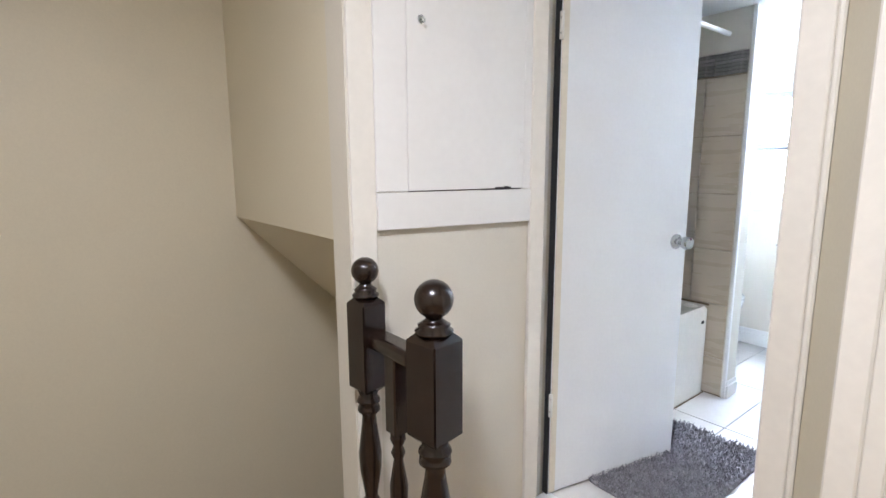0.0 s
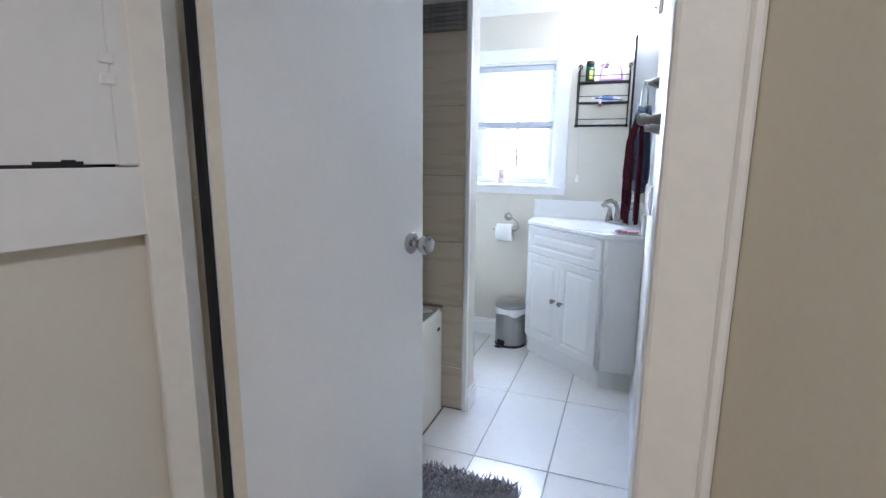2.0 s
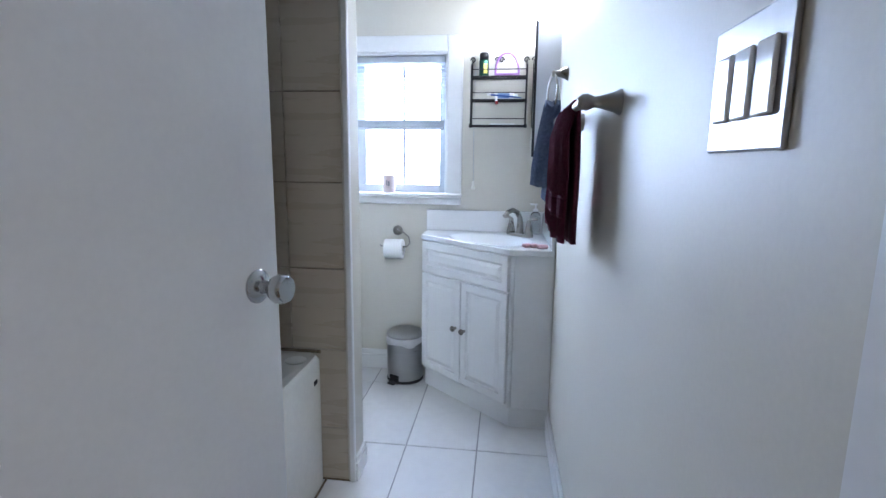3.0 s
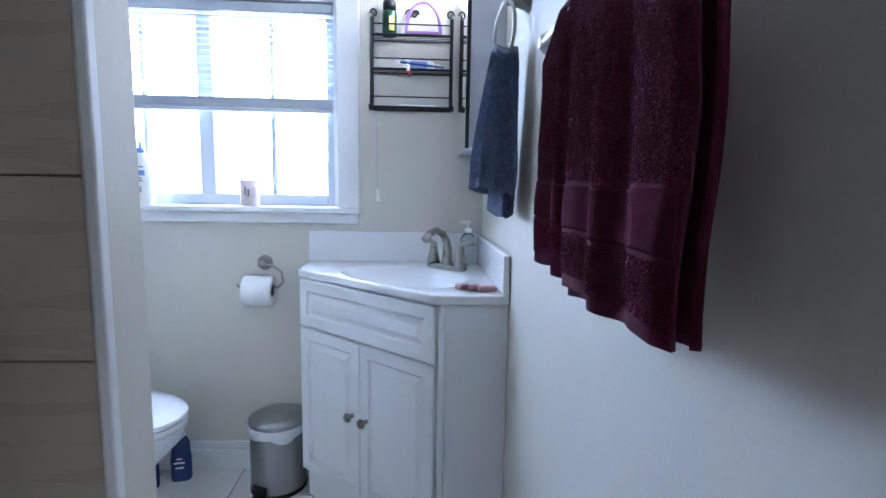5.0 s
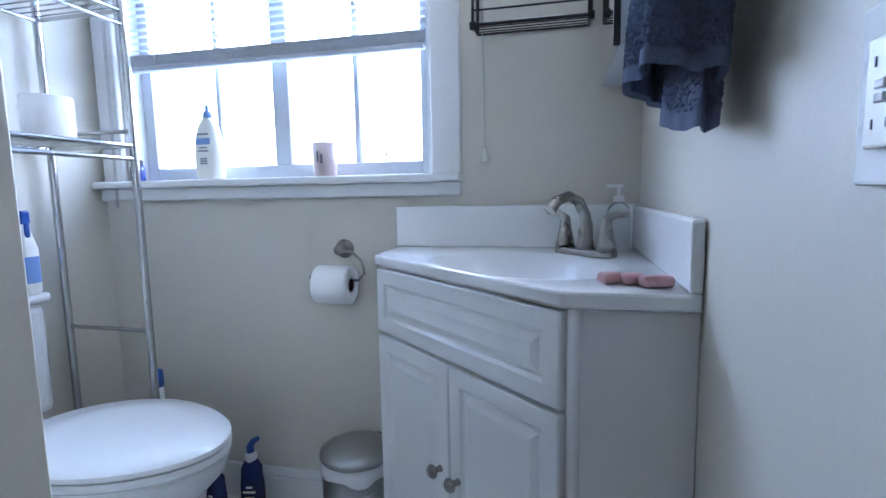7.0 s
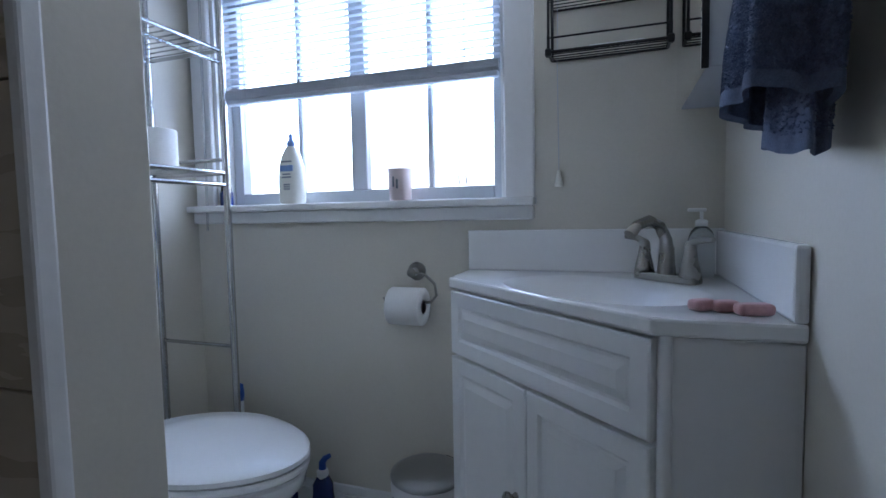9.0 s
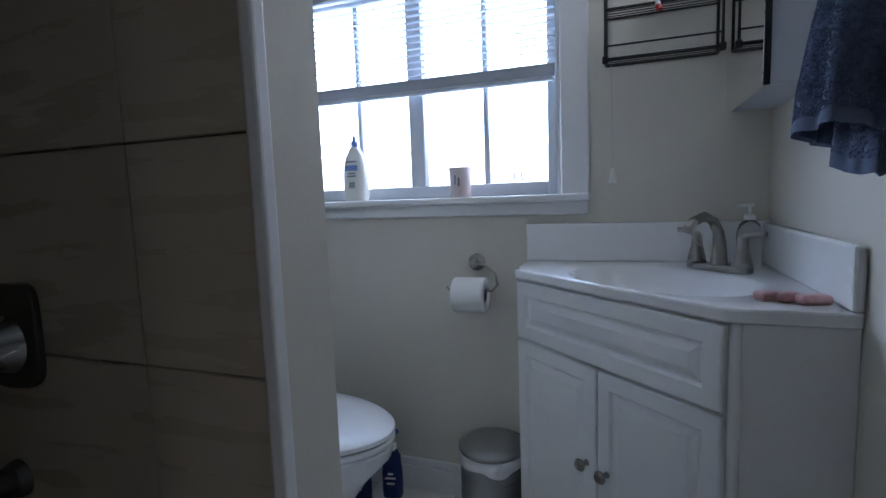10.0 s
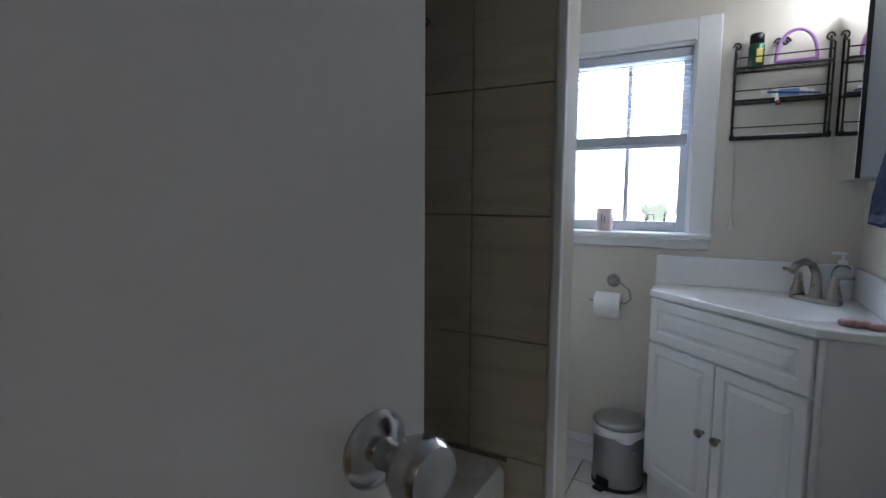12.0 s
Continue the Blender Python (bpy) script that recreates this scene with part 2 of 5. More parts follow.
# ---- structure: bathroom ----
XR, XL, YW, YD, YP = -0.20, -1.86, 4.155, 1.55, 3.075
CEIL, HALLCEIL = 2.07, 2.38
WX0, WX1, WZ0, WZ1 = -1.765, -0.748, 1.04, 1.785
floor = structure("floor_bathroom", box(XL, XR, YD + 0.12, YW, -0.12, -0.006), M_GROUT, "grey grout bed of the bathroom tile floor", "floor")
structure("floor_threshold", box(-1.045, -0.255, YD, YD + 0.12, -0.12, 0.004, 0.003), M_WHITE, "worn white door threshold", "threshold")
structure("wall_east", box(XR, XR + 0.12, YD + 0.12, YW + 0.14, -0.12, CEIL), M_WALL, "greige painted bathroom wall with satin sheen", "wall")
structure("wall_window", joined(box(XL, WX0, YW, YW + 0.14, -0.12, CEIL), box(WX1, XR, YW, YW + 0.14, -0.12, CEIL), box(WX0, WX1, YW, YW + 0.14, -0.12, WZ0), box(WX0, WX1, YW, YW + 0.14, WZ1, CEIL)), M_WALL, "greige painted wall with a window opening", "wall")
wall_west = structure("wall_west", box(XL - 0.12, XL, YD + 0.12, YW + 0.14, -0.12, CEIL), M_WALL, "greige bathroom wall behind tub and toilet", "wall")
structure("wall_doorway", joined(box(XL - 0.12, -1.07, YD, YD + 0.12, -0.12, HALLCEIL), box(-0.225, XR + 0.12, YD, YD + 0.12, -0.12, HALLCEIL), box(-1.07, -0.225, YD, YD + 0.12, 2.04, HALLCEIL)), M_HALL, "beige hall wall around the bathroom doorway", "wall")
partition = structure("wall_partition", box(XL, -0.975, YP + 0.012, YP + 0.115, 0, CEIL), M_WGROUT, "short partition wall at the foot of the tub", "wall")
structure("ceiling_bathroom", box(XL - 0.12, XR + 0.12, YD + 0.12, YW + 0.14, CEIL, CEIL + 0.1), M_CEIL, "flat white bathroom ceiling", "ceiling")
structure("trim_partition_end", box(-0.985, -0.962, YP - 0.006, YP + 0.125, 0, CEIL, 0.005), M_WALL, "pale painted end face of the partition", "trim")
structure("trim_partition_corner", box(-0.977, -0.957, YP - 0.011, YP + 0.012, 0, CEIL, 0.004, 2), M_WHITE, "white corner bead on the partition edge", "trim")
part("partition_back", box(XL, -0.985, YP + 0.115, YP + 0.122, 0, CEIL), M_WALL, partition)


def baseboard(name, x0, y0, x1, y1, nx, ny, h=0.115):
    """A skirting with a stepped cap, standing out along its normal."""
    def run(d, za, zb, r):
        return box(min(x0, x1) + min(0, nx * d), max(x0, x1) + max(0, nx * d), min(y0, y1) + min(0, ny * d), max(y0, y1) + max(0, ny * d), za, zb, r)
    return structure(name, joined(run(0.014, 0.0, h * 0.72, 0.002), run(0.009, h * 0.72, h, 0.004)), M_WHITE, "white moulded wooden baseboard", "baseboard")


baseboard("baseboard_window", XL, YW, -0.86, YW, 0, -1)
baseboard("baseboard_east", XR, YD + 0.13, XR, 3.52, -1, 0)
baseboard("baseboard_partition", -0.962, YP, -0.962, YP + 0.125, 1, 0, 0.1)

# ---- structure: hall and stairwell ----
structure("floor_hall", prism([(-0.86, -1.3), (1.3, -1.3), (1.3, YD), (-1.27, YD), (-1.27, 0.85), (-0.86, 0.85)], -0.12, -0.002), M_FLOORW, "brown hall floorboards at the stair head", "floor")
structure("floor_landing", box(-2.4, -0.86, -1.3, YD, -1.2, -1.1), M_FLOORW, "stair landing below the hall", "floor")
structure("wall_stair_edge", joined(box(-0.875, -0.86, -1.3, 0.85, -1.1, -0.002), box(-0.875, -0.86, 0.85, YD, -1.1, -0.121)), M_HALL, "beige face under the hall floor edge", "wall")
structure("wall_stairwell", box(-2.4, -2.27, -1.3, YD, -1.2, HALLCEIL), M_HALL, "plain beige stairwell wall", "wall")
structure("wall_stair_end", joined(box(-2.4, XL - 0.12, YD + 0.001, YD + 0.119, -1.2, HALLCEIL), box(XL - 0.12, -0.86, YD + 0.001, YD + 0.119, -1.2, -0.121)), M_HALL, "plain beige end wall of the stairwell", "wall")
structure("wall_hall_back", box(-2.4, 1.4, -1.42, -1.3, -1.2, HALLCEIL), M_HALL, "plain beige hall end wall", "wall")
structure("wall_hall_side", box(1.3, 1.42, -1.3, 1.41, -0.12, HALLCEIL), M_HALL, "plain beige hall side wall", "wall")
structure("ceiling_hall", box(-2.4, 1.42, -1.42, YD + 0.12, HALLCEIL, HALLCEIL + 0.1), M_CEIL, "white hall ceiling", "ceiling")
# return beside the bathroom door and the wall of the neighbouring door
structure("wall_return", prism([(-0.185, 1.476), (-0.088, 1.30), (-0.006, 1.30), (-0.006, YD + 0.11), (-0.185, YD + 0.11)], -0.119, HALLCEIL - 0.001), M_HALL, "beige return wall beside the bathroom door", "wall")
structure("wall_hall_door", joined(box(-0.006, 0.004, 1.305, 1.42, -0.12, HALLCEIL), box(0.80, 1.42, 1.30, 1.42, -0.12, HALLCEIL), box(0.004, 0.80, 1.30, 1.42, 2.04, HALLCEIL)), M_HALL, "beige hall wall around a closed door", "wall")
# closet over the stairs: bulkhead with a sloping underside
bulk = bmesh.new()
prof = [(0.90, 1.06), (1.55, 0.42), (1.55, HALLCEIL), (0.90, HALLCEIL)]
va = [bulk.verts.new((-2.27, y, z)) for y, z in prof]
vb = [bulk.verts.new((-1.16, y, z)) for y, z in prof]
bulk.faces.new(va)
bulk.faces.new(vb[::-1])
for i in range(4):
    bulk.faces.new((va[i], va[(i + 1) % 4], vb[(i + 1) % 4], vb[i]))
bmesh.ops.recalc_face_normals(bulk, faces=bulk.faces[:])
structure("wall_bulkhead", bulk, M_HALL, "beige bulkhead with a sloping underside over the stairs", "wall")
AX, AY, BX, BY = -1.045, 1.53, -1.155, 0.93
structure("wall_closet", prism([(AX, AY), (BX, BY), (BX - 0.005, 0.895), (-1.265, 0.895), (-1.265, YD - 0.005), (AX, YD - 0.005)], 0, HALLCEIL), M_WALL, "greige wall end under the closet over the stairs", "wall")
CD = Vector((AX - BX, AY - BY, 0)).normalized()
CN = Vector((CD.y, -CD.x, 0))


def on_closet(s0, s1, d0, d1, z0, z1, r=0.0, z2=None):
    """A slab on the closet face: along it, out from it, and in height; z2: lower edge at the far end."""
    bm = box(s0, s1, d0, d1, z0, z1, r)
    if z2 is not None:
        for v in bm.verts:
            if v.co.z < (z0 + z1) / 2:
                v.co.z += (z2 - z0) * (v.co.x - s0) / (s1 - s0)
    return moved(bm, Matrix(((CD.x, CN.x, 0, BX), (CD.y, CN.y, 0, BY), (0, 0, 1, 0), (0, 0, 0, 1))))


closet = thing("closet_front", "old white painted closet front with a sagging flap", "closet")
part("side_stile", on_closet(-0.03, 0.045, 0, 0.012, 0.0, 2.3, 0.002), M_CREAM, closet)
part("bottom_rail", on_closet(0.045, 0.612, 0, 0.022, 1.095, 1.205, 0.002), M_OLDWHITE, closet, "white board under the flap")
part("flap", on_closet(0.1465, 0.5675, 0.004, 0.018, 1.2085, 2.0, 0.001, 1.2095), M_OLDWHITE, closet, "white painted plywood flap")
part("left_stile", on_closet(0.045, 0.146, 0, 0.017, 1.207, 2.3, 0.002), M_OLDWHITE, closet)
part("right_stile", on_closet(0.568, 0.612, 0, 0.017, 1.207, 2.3, 0.002), M_OLDWHITE, closet)
# Black strip behind the slit puts the shade under the flap into colour.
part("gap", on_closet(0.15, 0.568, 0.001, 0.005, 1.204, 1.24), M_DARK, closet, "dark strip painted as shade under the flap")
# Near-black slabs paint the shade where the slit widens at the broken edge.
chip = [(0.40, 0.0), (0.455, 0.005), (0.49, 0.0085), (0.508, 0.0095), (0.518, 0.004), (0.53, 0.0)]
part("torn_edge", joined(*[on_closet(a, b, 0.0175, 0.0186, 1.206 - 0.3 * max(ha_, hb_), 1.2075 + 0.5 * (ha_ + hb_)) for (a, ha_), (b, hb_) in zip(chip, chip[1:])]), M_DARK, closet, "dark chip painted as shade at the broken flap edge")
for zz in (1.335, 1.365):
    part("hinge_leaf", on_closet(0.553, 0.575, 0.016, 0.021, zz - 0.008, zz + 0.008, 0.002), M_OLDWHITE, closet)
hook = thing("coat_hook", "clear plastic stick-on hook on the closet flap", "hook")
hm = Matrix(((CD.x, CN.x, 0, BX), (CD.y, CN.y, 0, BY), (0, 0, 1, 0), (0, 0, 0, 1)))
part("plate", moved(lathe([(0.011, 0), (0.012, 0.002), (0.010, 0.004)], 16, "y"), hm @ pose(0.193, 0.018, 1.70)), M_CLEAR, hook)
part("prong", moved(tube([(0, 0.003, 0), (0, 0.014, -0.012), (0, 0.02, -0.012), (0, 0.022, -0.003)], 0.003), hm @ pose(0.193, 0.018, 1.70)), M_CLEAR, hook)

# bathroom door casing and jambs
casing = thing("door_1", "bathroom doorway with cream painted casing and jambs", "door frame", kind="structure")
part("left_casing", prism([(AX + 0.002, AY - 0.01), (AX + 0.022, AY - 0.018), (AX + 0.044, AY + 0.03), (-1.036, YD + 0.015), (-1.046, YD - 0.002)], 0, 2.09, 0.003), M_CREAM, casing)
part("left_jamb", box(-1.07, -1.047, YD + 0.002, YD + 0.08, 0, 2.04, 0.002), M_CREAM, casing)
part("right_jamb", box(-0.262, -0.225, YD - 0.004, YD + 0.018, 0, 2.04, 0.002), M_CREAM, casing)
part("right_casing", joined(box(-0.264, -0.20, 1.465, YD - 0.005, 0, 2.09, 0.006, 2), box(-0.2, -0.186, 1.47, YD - 0.005, 0, 2.09, 0.004)), M_CREAM, casing)
part("jamb_face", box(-0.229, -0.2245, YD + 0.018, YD + 0.121, 0, 2.04, 0.001), M_WHITE, casing)
part("head", box(-1.046, -0.225, YD - 0.016, YD + 0.12, 2.015, 2.04, 0.003), M_CREAM, casing)
part("strike_plate", box(-0.2315, -0.2285, YD + 0.05, YD + 0.075, 0.93, 0.99, 0.001), M_CHROME, casing)

# ---- doors ----


DOOR_ANGLE = 13.4
door = thing("bathroom_door", "flat white painted door standing open into the bathroom", "door", pose(-1.02, 1.65, 0.006, 0, 0, 90 - DOOR_ANGLE))
part("leaf", box(0.0, 0.67, 0.0, 0.035, 0.006, 2.0, 0.002), M_WHITE, door)
part("edge_strip", box(0.0, 0.028, -0.0012, 0.0, 0.006, 2.0), M_STRIP, door, "cream paint along the hinge edge")
# Solid near-black strip stands in for the shade along the hinges.
part("gap", box(-0.008, -0.001, 0.004, 0.03, 0.0, 2.0), M_DARK, door, "dark strip painted as the shade between door and jamb")
knob = [(0.031, 0), (0.032, 0.004), (0.027, 0.009), (0.013, 0.014), (0.011, 0.028), (0.014, 0.034), (0.024, 0.041), (0.0275, 0.05), (0.0275, 0.06), (0.023, 0.068), (0.01, 0.071)]
part("door_knob", moved(lathe(knob, 28, "y"), pose(0.61, 0, 0.966, 0, 0, 180)), M_CHROME, door, "satin chrome knob")
part("door_knob", moved(lathe(knob, 28, "y"), pose(0.61, 0.035, 0.966)), M_CHROME, door, "satin chrome knob")
part("latch_plate", box(0.67, 0.672, 0.006, 0.029, 0.945, 1.005), M_CHROME, door, "brass latch plate")
for zz in (0.33, 1.7):
    hg = part("hinge", joined(box(-0.012, 0.0, -0.004, 0.0, zz, zz + 0.09), moved(lathe([(0.005, 0), (0.005, 0.09)], 10), pose(-0.004, -0.006, zz))), M_CREAM, door, "painted butt hinge")
    for k in (0.02, 0.07):
        part("screw", moved(lathe([(0.004, 0), (0.003, 0.002)], 10, "y"), pose(-0.008, -0.004, zz + k, 0, 0, 180)), M_NICKEL, hg)

hall_door = thing("door_2", "closed white panel door in the hall", "door", kind="structure")
part("leaf", box(0.005, 0.795, 1.318, 1.353, 0.006, 2.03, 0.002), M_CREAM, hall_door)
part("casing_left", joined(box(-0.095, -0.045, 1.281, 1.30, 0, 2.1, 0.004), box(-0.045, -0.01, 1.286, 1.30, 0, 2.1, 0.003), box(-0.01, 0.0045, 1.29, 1.33, 0, 2.05, 0.003)), M_CREAM, hall_door)
part("casing_right", box(0.79, 0.88, 1.282, 1.30, 0, 2.1, 0.004), M_CREAM, hall_door)
part("casing_head", box(-0.095, 0.88, 1.282, 1.30, 2.03, 2.1, 0.004), M_CREAM, hall_door)
part("door_knob", moved(lathe(knob, 28, "y"), pose(0.058, 1.318, 0.98, 0, 0, 180)), M_NICKEL, hall_door, "satin nickel knob with a keyhole")

# ---- stair posts ----


def newel(label, x, y, z0, ztop, w, ball, base):
    th = thing("newel_post", label, "newel post", pose(x, y, 0, 0, 0, 8))
    zb = ztop - 2 * ball - 0.035
    prof = []
    for i in range(13):
        a = math.pi * i / 12
        prof.append((ball * math.sin(a) + 0.0005, ztop - ball - ball * math.cos(a)))
    part("ball", lathe(prof, 32), M_WOOD, th)
    part("collar", lathe([(w * 0.46, zb), (w * 0.47, zb + 0.006), (w * 0.36, zb + 0.013), (w * 0.40, zb + 0.02), (w * 0.3, zb + 0.027), (ball * 0.45, zb + 0.034), (ball * 0.4, ztop - 2 * ball + 0.01)], 28), M_WOOD, th)
    blk = box(-w / 2, w / 2, -w / 2, w / 2, zb - 0.285, zb)
    bmesh.ops.bevel(blk, geom=[e for e in blk.edges if abs(e.verts[0].co.z - e.verts[1].co.z) < 1e-5], offset=0.02, segments=1, affect="EDGES")
    bmesh.ops.bevel(blk, geom=[e for e in blk.edges if abs(e.verts[0].co.z - e.verts[1].co.z) > 0.1], offset=0.004, segments=2, affect="EDGES")
    part("block", blk, M_WOOD, th)
    t = zb - 0.285
    s = w / 2
    part("turning", lathe([(s * 0.8, t + 0.01), (s * 0.62, t - 0.01), (s * 0.8, t - 0.02), (s * 0.85, t - 0.028), (s * 0.62, t - 0.036), (s * 0.8, t - 0.046), (s * 0.82, t - 0.056), (s * 0.5, t - 0.07), (s * 0.55, t - 0.1), (s * 0.85, t - 0.19), (s * 0.8, t - 0.24), (s * 0.45, t - 0.33), (s * 0.7, t - 0.35), (s * 0.72, base + 0.1)], 28), M_WOOD, th)
    part("foot", box(-s, s, -s, s, base, base + 0.12, 0.004), M_WOOD, th)
    return th


newel("dark-stained turned newel post with a ball top", -0.799, 0.925, 0, 1.012, 0.102, 0.048, 0.0)
newel("slimmer dark-stained newel post against the wall end", -1.078, 0.895, 0, 1.032, 0.08, 0.038, 0.0)
rail = thing("stair_rail", "short dark-stained handrail between two newel posts", "handrail")
part("handrail", moved(box(-1.06, -0.85, -0.032, 0.032, -0.022, 0.022, 0.012, 3), pose(0, 0.91, 0.80)), M_WOOD, rail)
part("baluster", joined(box(-0.973, -0.923, 0.885, 0.935, 0.56, 0.79, 0.004), moved(lathe([(0.024, 0), (0.024, 0.1), (0.016, 0.12), (0.022, 0.3), (0.026, 0.4), (0.013, 0.48), (0.02, 0.5), (0.013, 0.52), (0.022, 0.54), (0.018, 0.57)], 18), pose(-0.948, 0.91, 0))), M_WOOD, rail)

# ---- window ----
win = thing("window_1", "white slider window with muntins and painted casing", "window", kind="structure")
part("casing_right", box(WX1, -0.665, YW - 0.02, YW, 1.03, 1.868, 0.004), M_WHITE, win)
part("casing_left", box(-1.845, WX0, YW - 0.02, YW, 1.03, 1.868, 0.004), M_WHITE, win)
part("casing_head", box(WX0, WX1, YW - 0.0195, YW, WZ1, 1.868, 0.004), M_WHITE, win)
part("window_sill", box(XL + 0.002, -0.662, YW - 0.055, YW + 0.06, 1.018, 1.04, 0.005, 2), M_WHITE, win, "worn white painted window sill")
part("worn_patch", prism([(-0.80 + 0.05 * x, YW - 0.028 + 0.012 * y) for x, y in outline_of(1, 1, 18, 2.3)], 1.0395, 1.0403), M_SMUDGE, win, "grey worn patch in the paint")
part("apron", box(XL + 0.002, -0.667, YW - 0.025, YW, 0.978, 1.018, 0.004), M_WHITE, win)
part("jamb", joined(box(WX0, WX0 + 0.012, YW, YW + 0.14, 1.04, WZ1), box(WX1 - 0.012, WX1, YW, YW + 0.14, 1.04, WZ1), box(WX0 + 0.012, WX1 - 0.012, YW, YW + 0.14, WZ1 - 0.012, WZ1)), M_WHITE, win)
FY = YW + 0.07
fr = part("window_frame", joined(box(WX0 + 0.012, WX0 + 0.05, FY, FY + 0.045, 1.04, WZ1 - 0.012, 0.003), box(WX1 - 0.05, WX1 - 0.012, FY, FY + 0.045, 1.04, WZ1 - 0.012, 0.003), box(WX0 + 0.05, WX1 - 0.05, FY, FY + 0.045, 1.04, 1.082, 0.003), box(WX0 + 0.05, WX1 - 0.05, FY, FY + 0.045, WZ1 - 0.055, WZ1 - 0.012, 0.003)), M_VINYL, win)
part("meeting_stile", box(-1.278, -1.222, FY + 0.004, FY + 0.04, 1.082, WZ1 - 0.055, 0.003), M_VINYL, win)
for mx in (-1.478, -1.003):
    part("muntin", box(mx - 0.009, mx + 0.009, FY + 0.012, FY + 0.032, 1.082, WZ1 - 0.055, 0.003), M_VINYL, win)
for a, b in ((WX0 + 0.05, -1.487), (-1.469, -1.278), (-1.222, -1.012), (-0.994, WX1 - 0.05)):
    g = part("pane", box(a, b, FY + 0.02, FY + 0.024, 1.082, WZ1 - 0.055), M_GLASS, win)
    g.visible_shadow = False
part("latch", tube([(-0.905, FY - 0.003, 1.087), (-0.905, FY - 0.012, 1.112), (-0.882, FY - 0.012, 1.112), (-0.882, FY - 0.003, 1.087)], 0.003), M_NICKEL, win)

blind = thing("window_blind", "white mini blind half drawn in the window", "blind")
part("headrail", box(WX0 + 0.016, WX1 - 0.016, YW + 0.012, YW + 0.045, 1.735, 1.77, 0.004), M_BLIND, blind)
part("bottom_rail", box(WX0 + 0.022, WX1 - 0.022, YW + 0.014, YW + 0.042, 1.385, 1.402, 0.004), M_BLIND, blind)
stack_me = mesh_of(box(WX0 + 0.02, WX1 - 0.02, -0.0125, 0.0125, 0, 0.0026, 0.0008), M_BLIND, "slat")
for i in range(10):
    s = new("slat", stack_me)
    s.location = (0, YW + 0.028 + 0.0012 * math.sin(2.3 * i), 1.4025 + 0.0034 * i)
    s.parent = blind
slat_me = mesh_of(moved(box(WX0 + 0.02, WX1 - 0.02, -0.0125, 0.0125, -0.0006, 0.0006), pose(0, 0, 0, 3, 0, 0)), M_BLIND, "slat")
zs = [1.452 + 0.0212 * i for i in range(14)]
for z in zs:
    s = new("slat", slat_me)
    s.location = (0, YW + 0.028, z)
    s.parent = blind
for lx in (WX0 + 0.12, -1.25, WX1 - 0.12):
    part("ladder_cord", tube([(lx, YW + 0.014, 1.40), (lx, YW + 0.014, 1.74)], 0.0012, 5), M_BLIND, blind)
part("tilt_wand", tube([(-1.785, YW - 0.024, 1.74), (-1.79, YW - 0.03, 0.955)], 0.004, 8), M_CLEAR, blind, "clear plastic tilt wand")
part("pull_cord", tube([(-0.60, YW - 0.006, 1.80), (-0.604, YW - 0.006, 1.4), (-0.60, YW - 0.008, 1.11)], 0.0013, 5), M_BLIND, blind, "white pull cord")
part("cord_tassel", moved(lathe([(0.004, 0.045), (0.006, 0.03), (0.012, 0.004), (0.01, 0)], 14), pose(-0.60, YW - 0.014, 1.065)), M_LOTION, blind, "cream cord tassel")

# ---- tub and tiles ----
TX, TZ = -1.075, 0.51
tub = thing("bathtub", "white alcove bathtub with a flat apron", "bathtub")

cx, cy = (XL + TX) / 2, (YD + 0.12 + YP) / 2
ha, hb = (TX - XL) / 2 - 0.001, (YP - YD - 0.12) / 2 - 0.001
N = 48
rings = [[(cx + x, cy + y, 0.0) for x, y in outline_of(ha, hb, N, 40)], [(cx + x, cy + y, TZ - 0.02) for x, y in outline_of(ha, hb, N, 40)], [(cx + x, cy + y, TZ) for x, y in outline_of(ha - 0.012, hb - 0.004, N, 30)], [(cx + x, cy + y, TZ) for x, y in outline_of(ha - 0.075, hb - 0.1, N, 5)], [(cx + x, cy + y, TZ - 0.02) for x, y in outline_of(ha - 0.095, hb - 0.12, N, 4)], [(cx + x, cy + y, 0.17) for x, y in outline_of(ha - 0.14, hb - 0.2, N, 3.5)], [(cx + x, cy + y, 0.12) for x, y in outline_of(ha - 0.2, hb - 0.27, N, 3)]]
part("shell", loft(rings), M_ACRYL, tub)
part("overflow_plate", moved(lathe([(0.035, 0), (0.034, 0.005), (0.02, 0.008)], 20, "y"), pose(-1.47, YP - 0.132, 0.40, 8, 0, 180)), M_NICKEL, tub)
part("apron_clip", box(TX, TX + 0.003, 2.985, 3.01, 0.42, 0.435), M_DARK, tub)

trim_kit = thing("shower_valve", "dark nickel lever valve on the tiled wall", "faucet")
VX, VZ = -1.475, 0.853
plate_ = [(x, y + 0.012 * (x / 0.078) ** 2 * (1 if y < 0 else 0.4)) for x, y in outline_of(0.076, 0.084, 44, 6)]
part("escutcheon", moved(prism(plate_, 0, 0.012, 0.004, 2), pose(VX, YP, VZ, 90, 0, 0)), M_DNICKEL, trim_kit)
part("hub", moved(lathe([(0.046, 0), (0.042, 0.01), (0.03, 0.04), (0.022, 0.06), (0.0, 0.064)], 28, "y"), pose(VX + 0.006, YP - 0.012, VZ - 0.012, 0, 0, 180)), M_NICKEL, trim_kit)
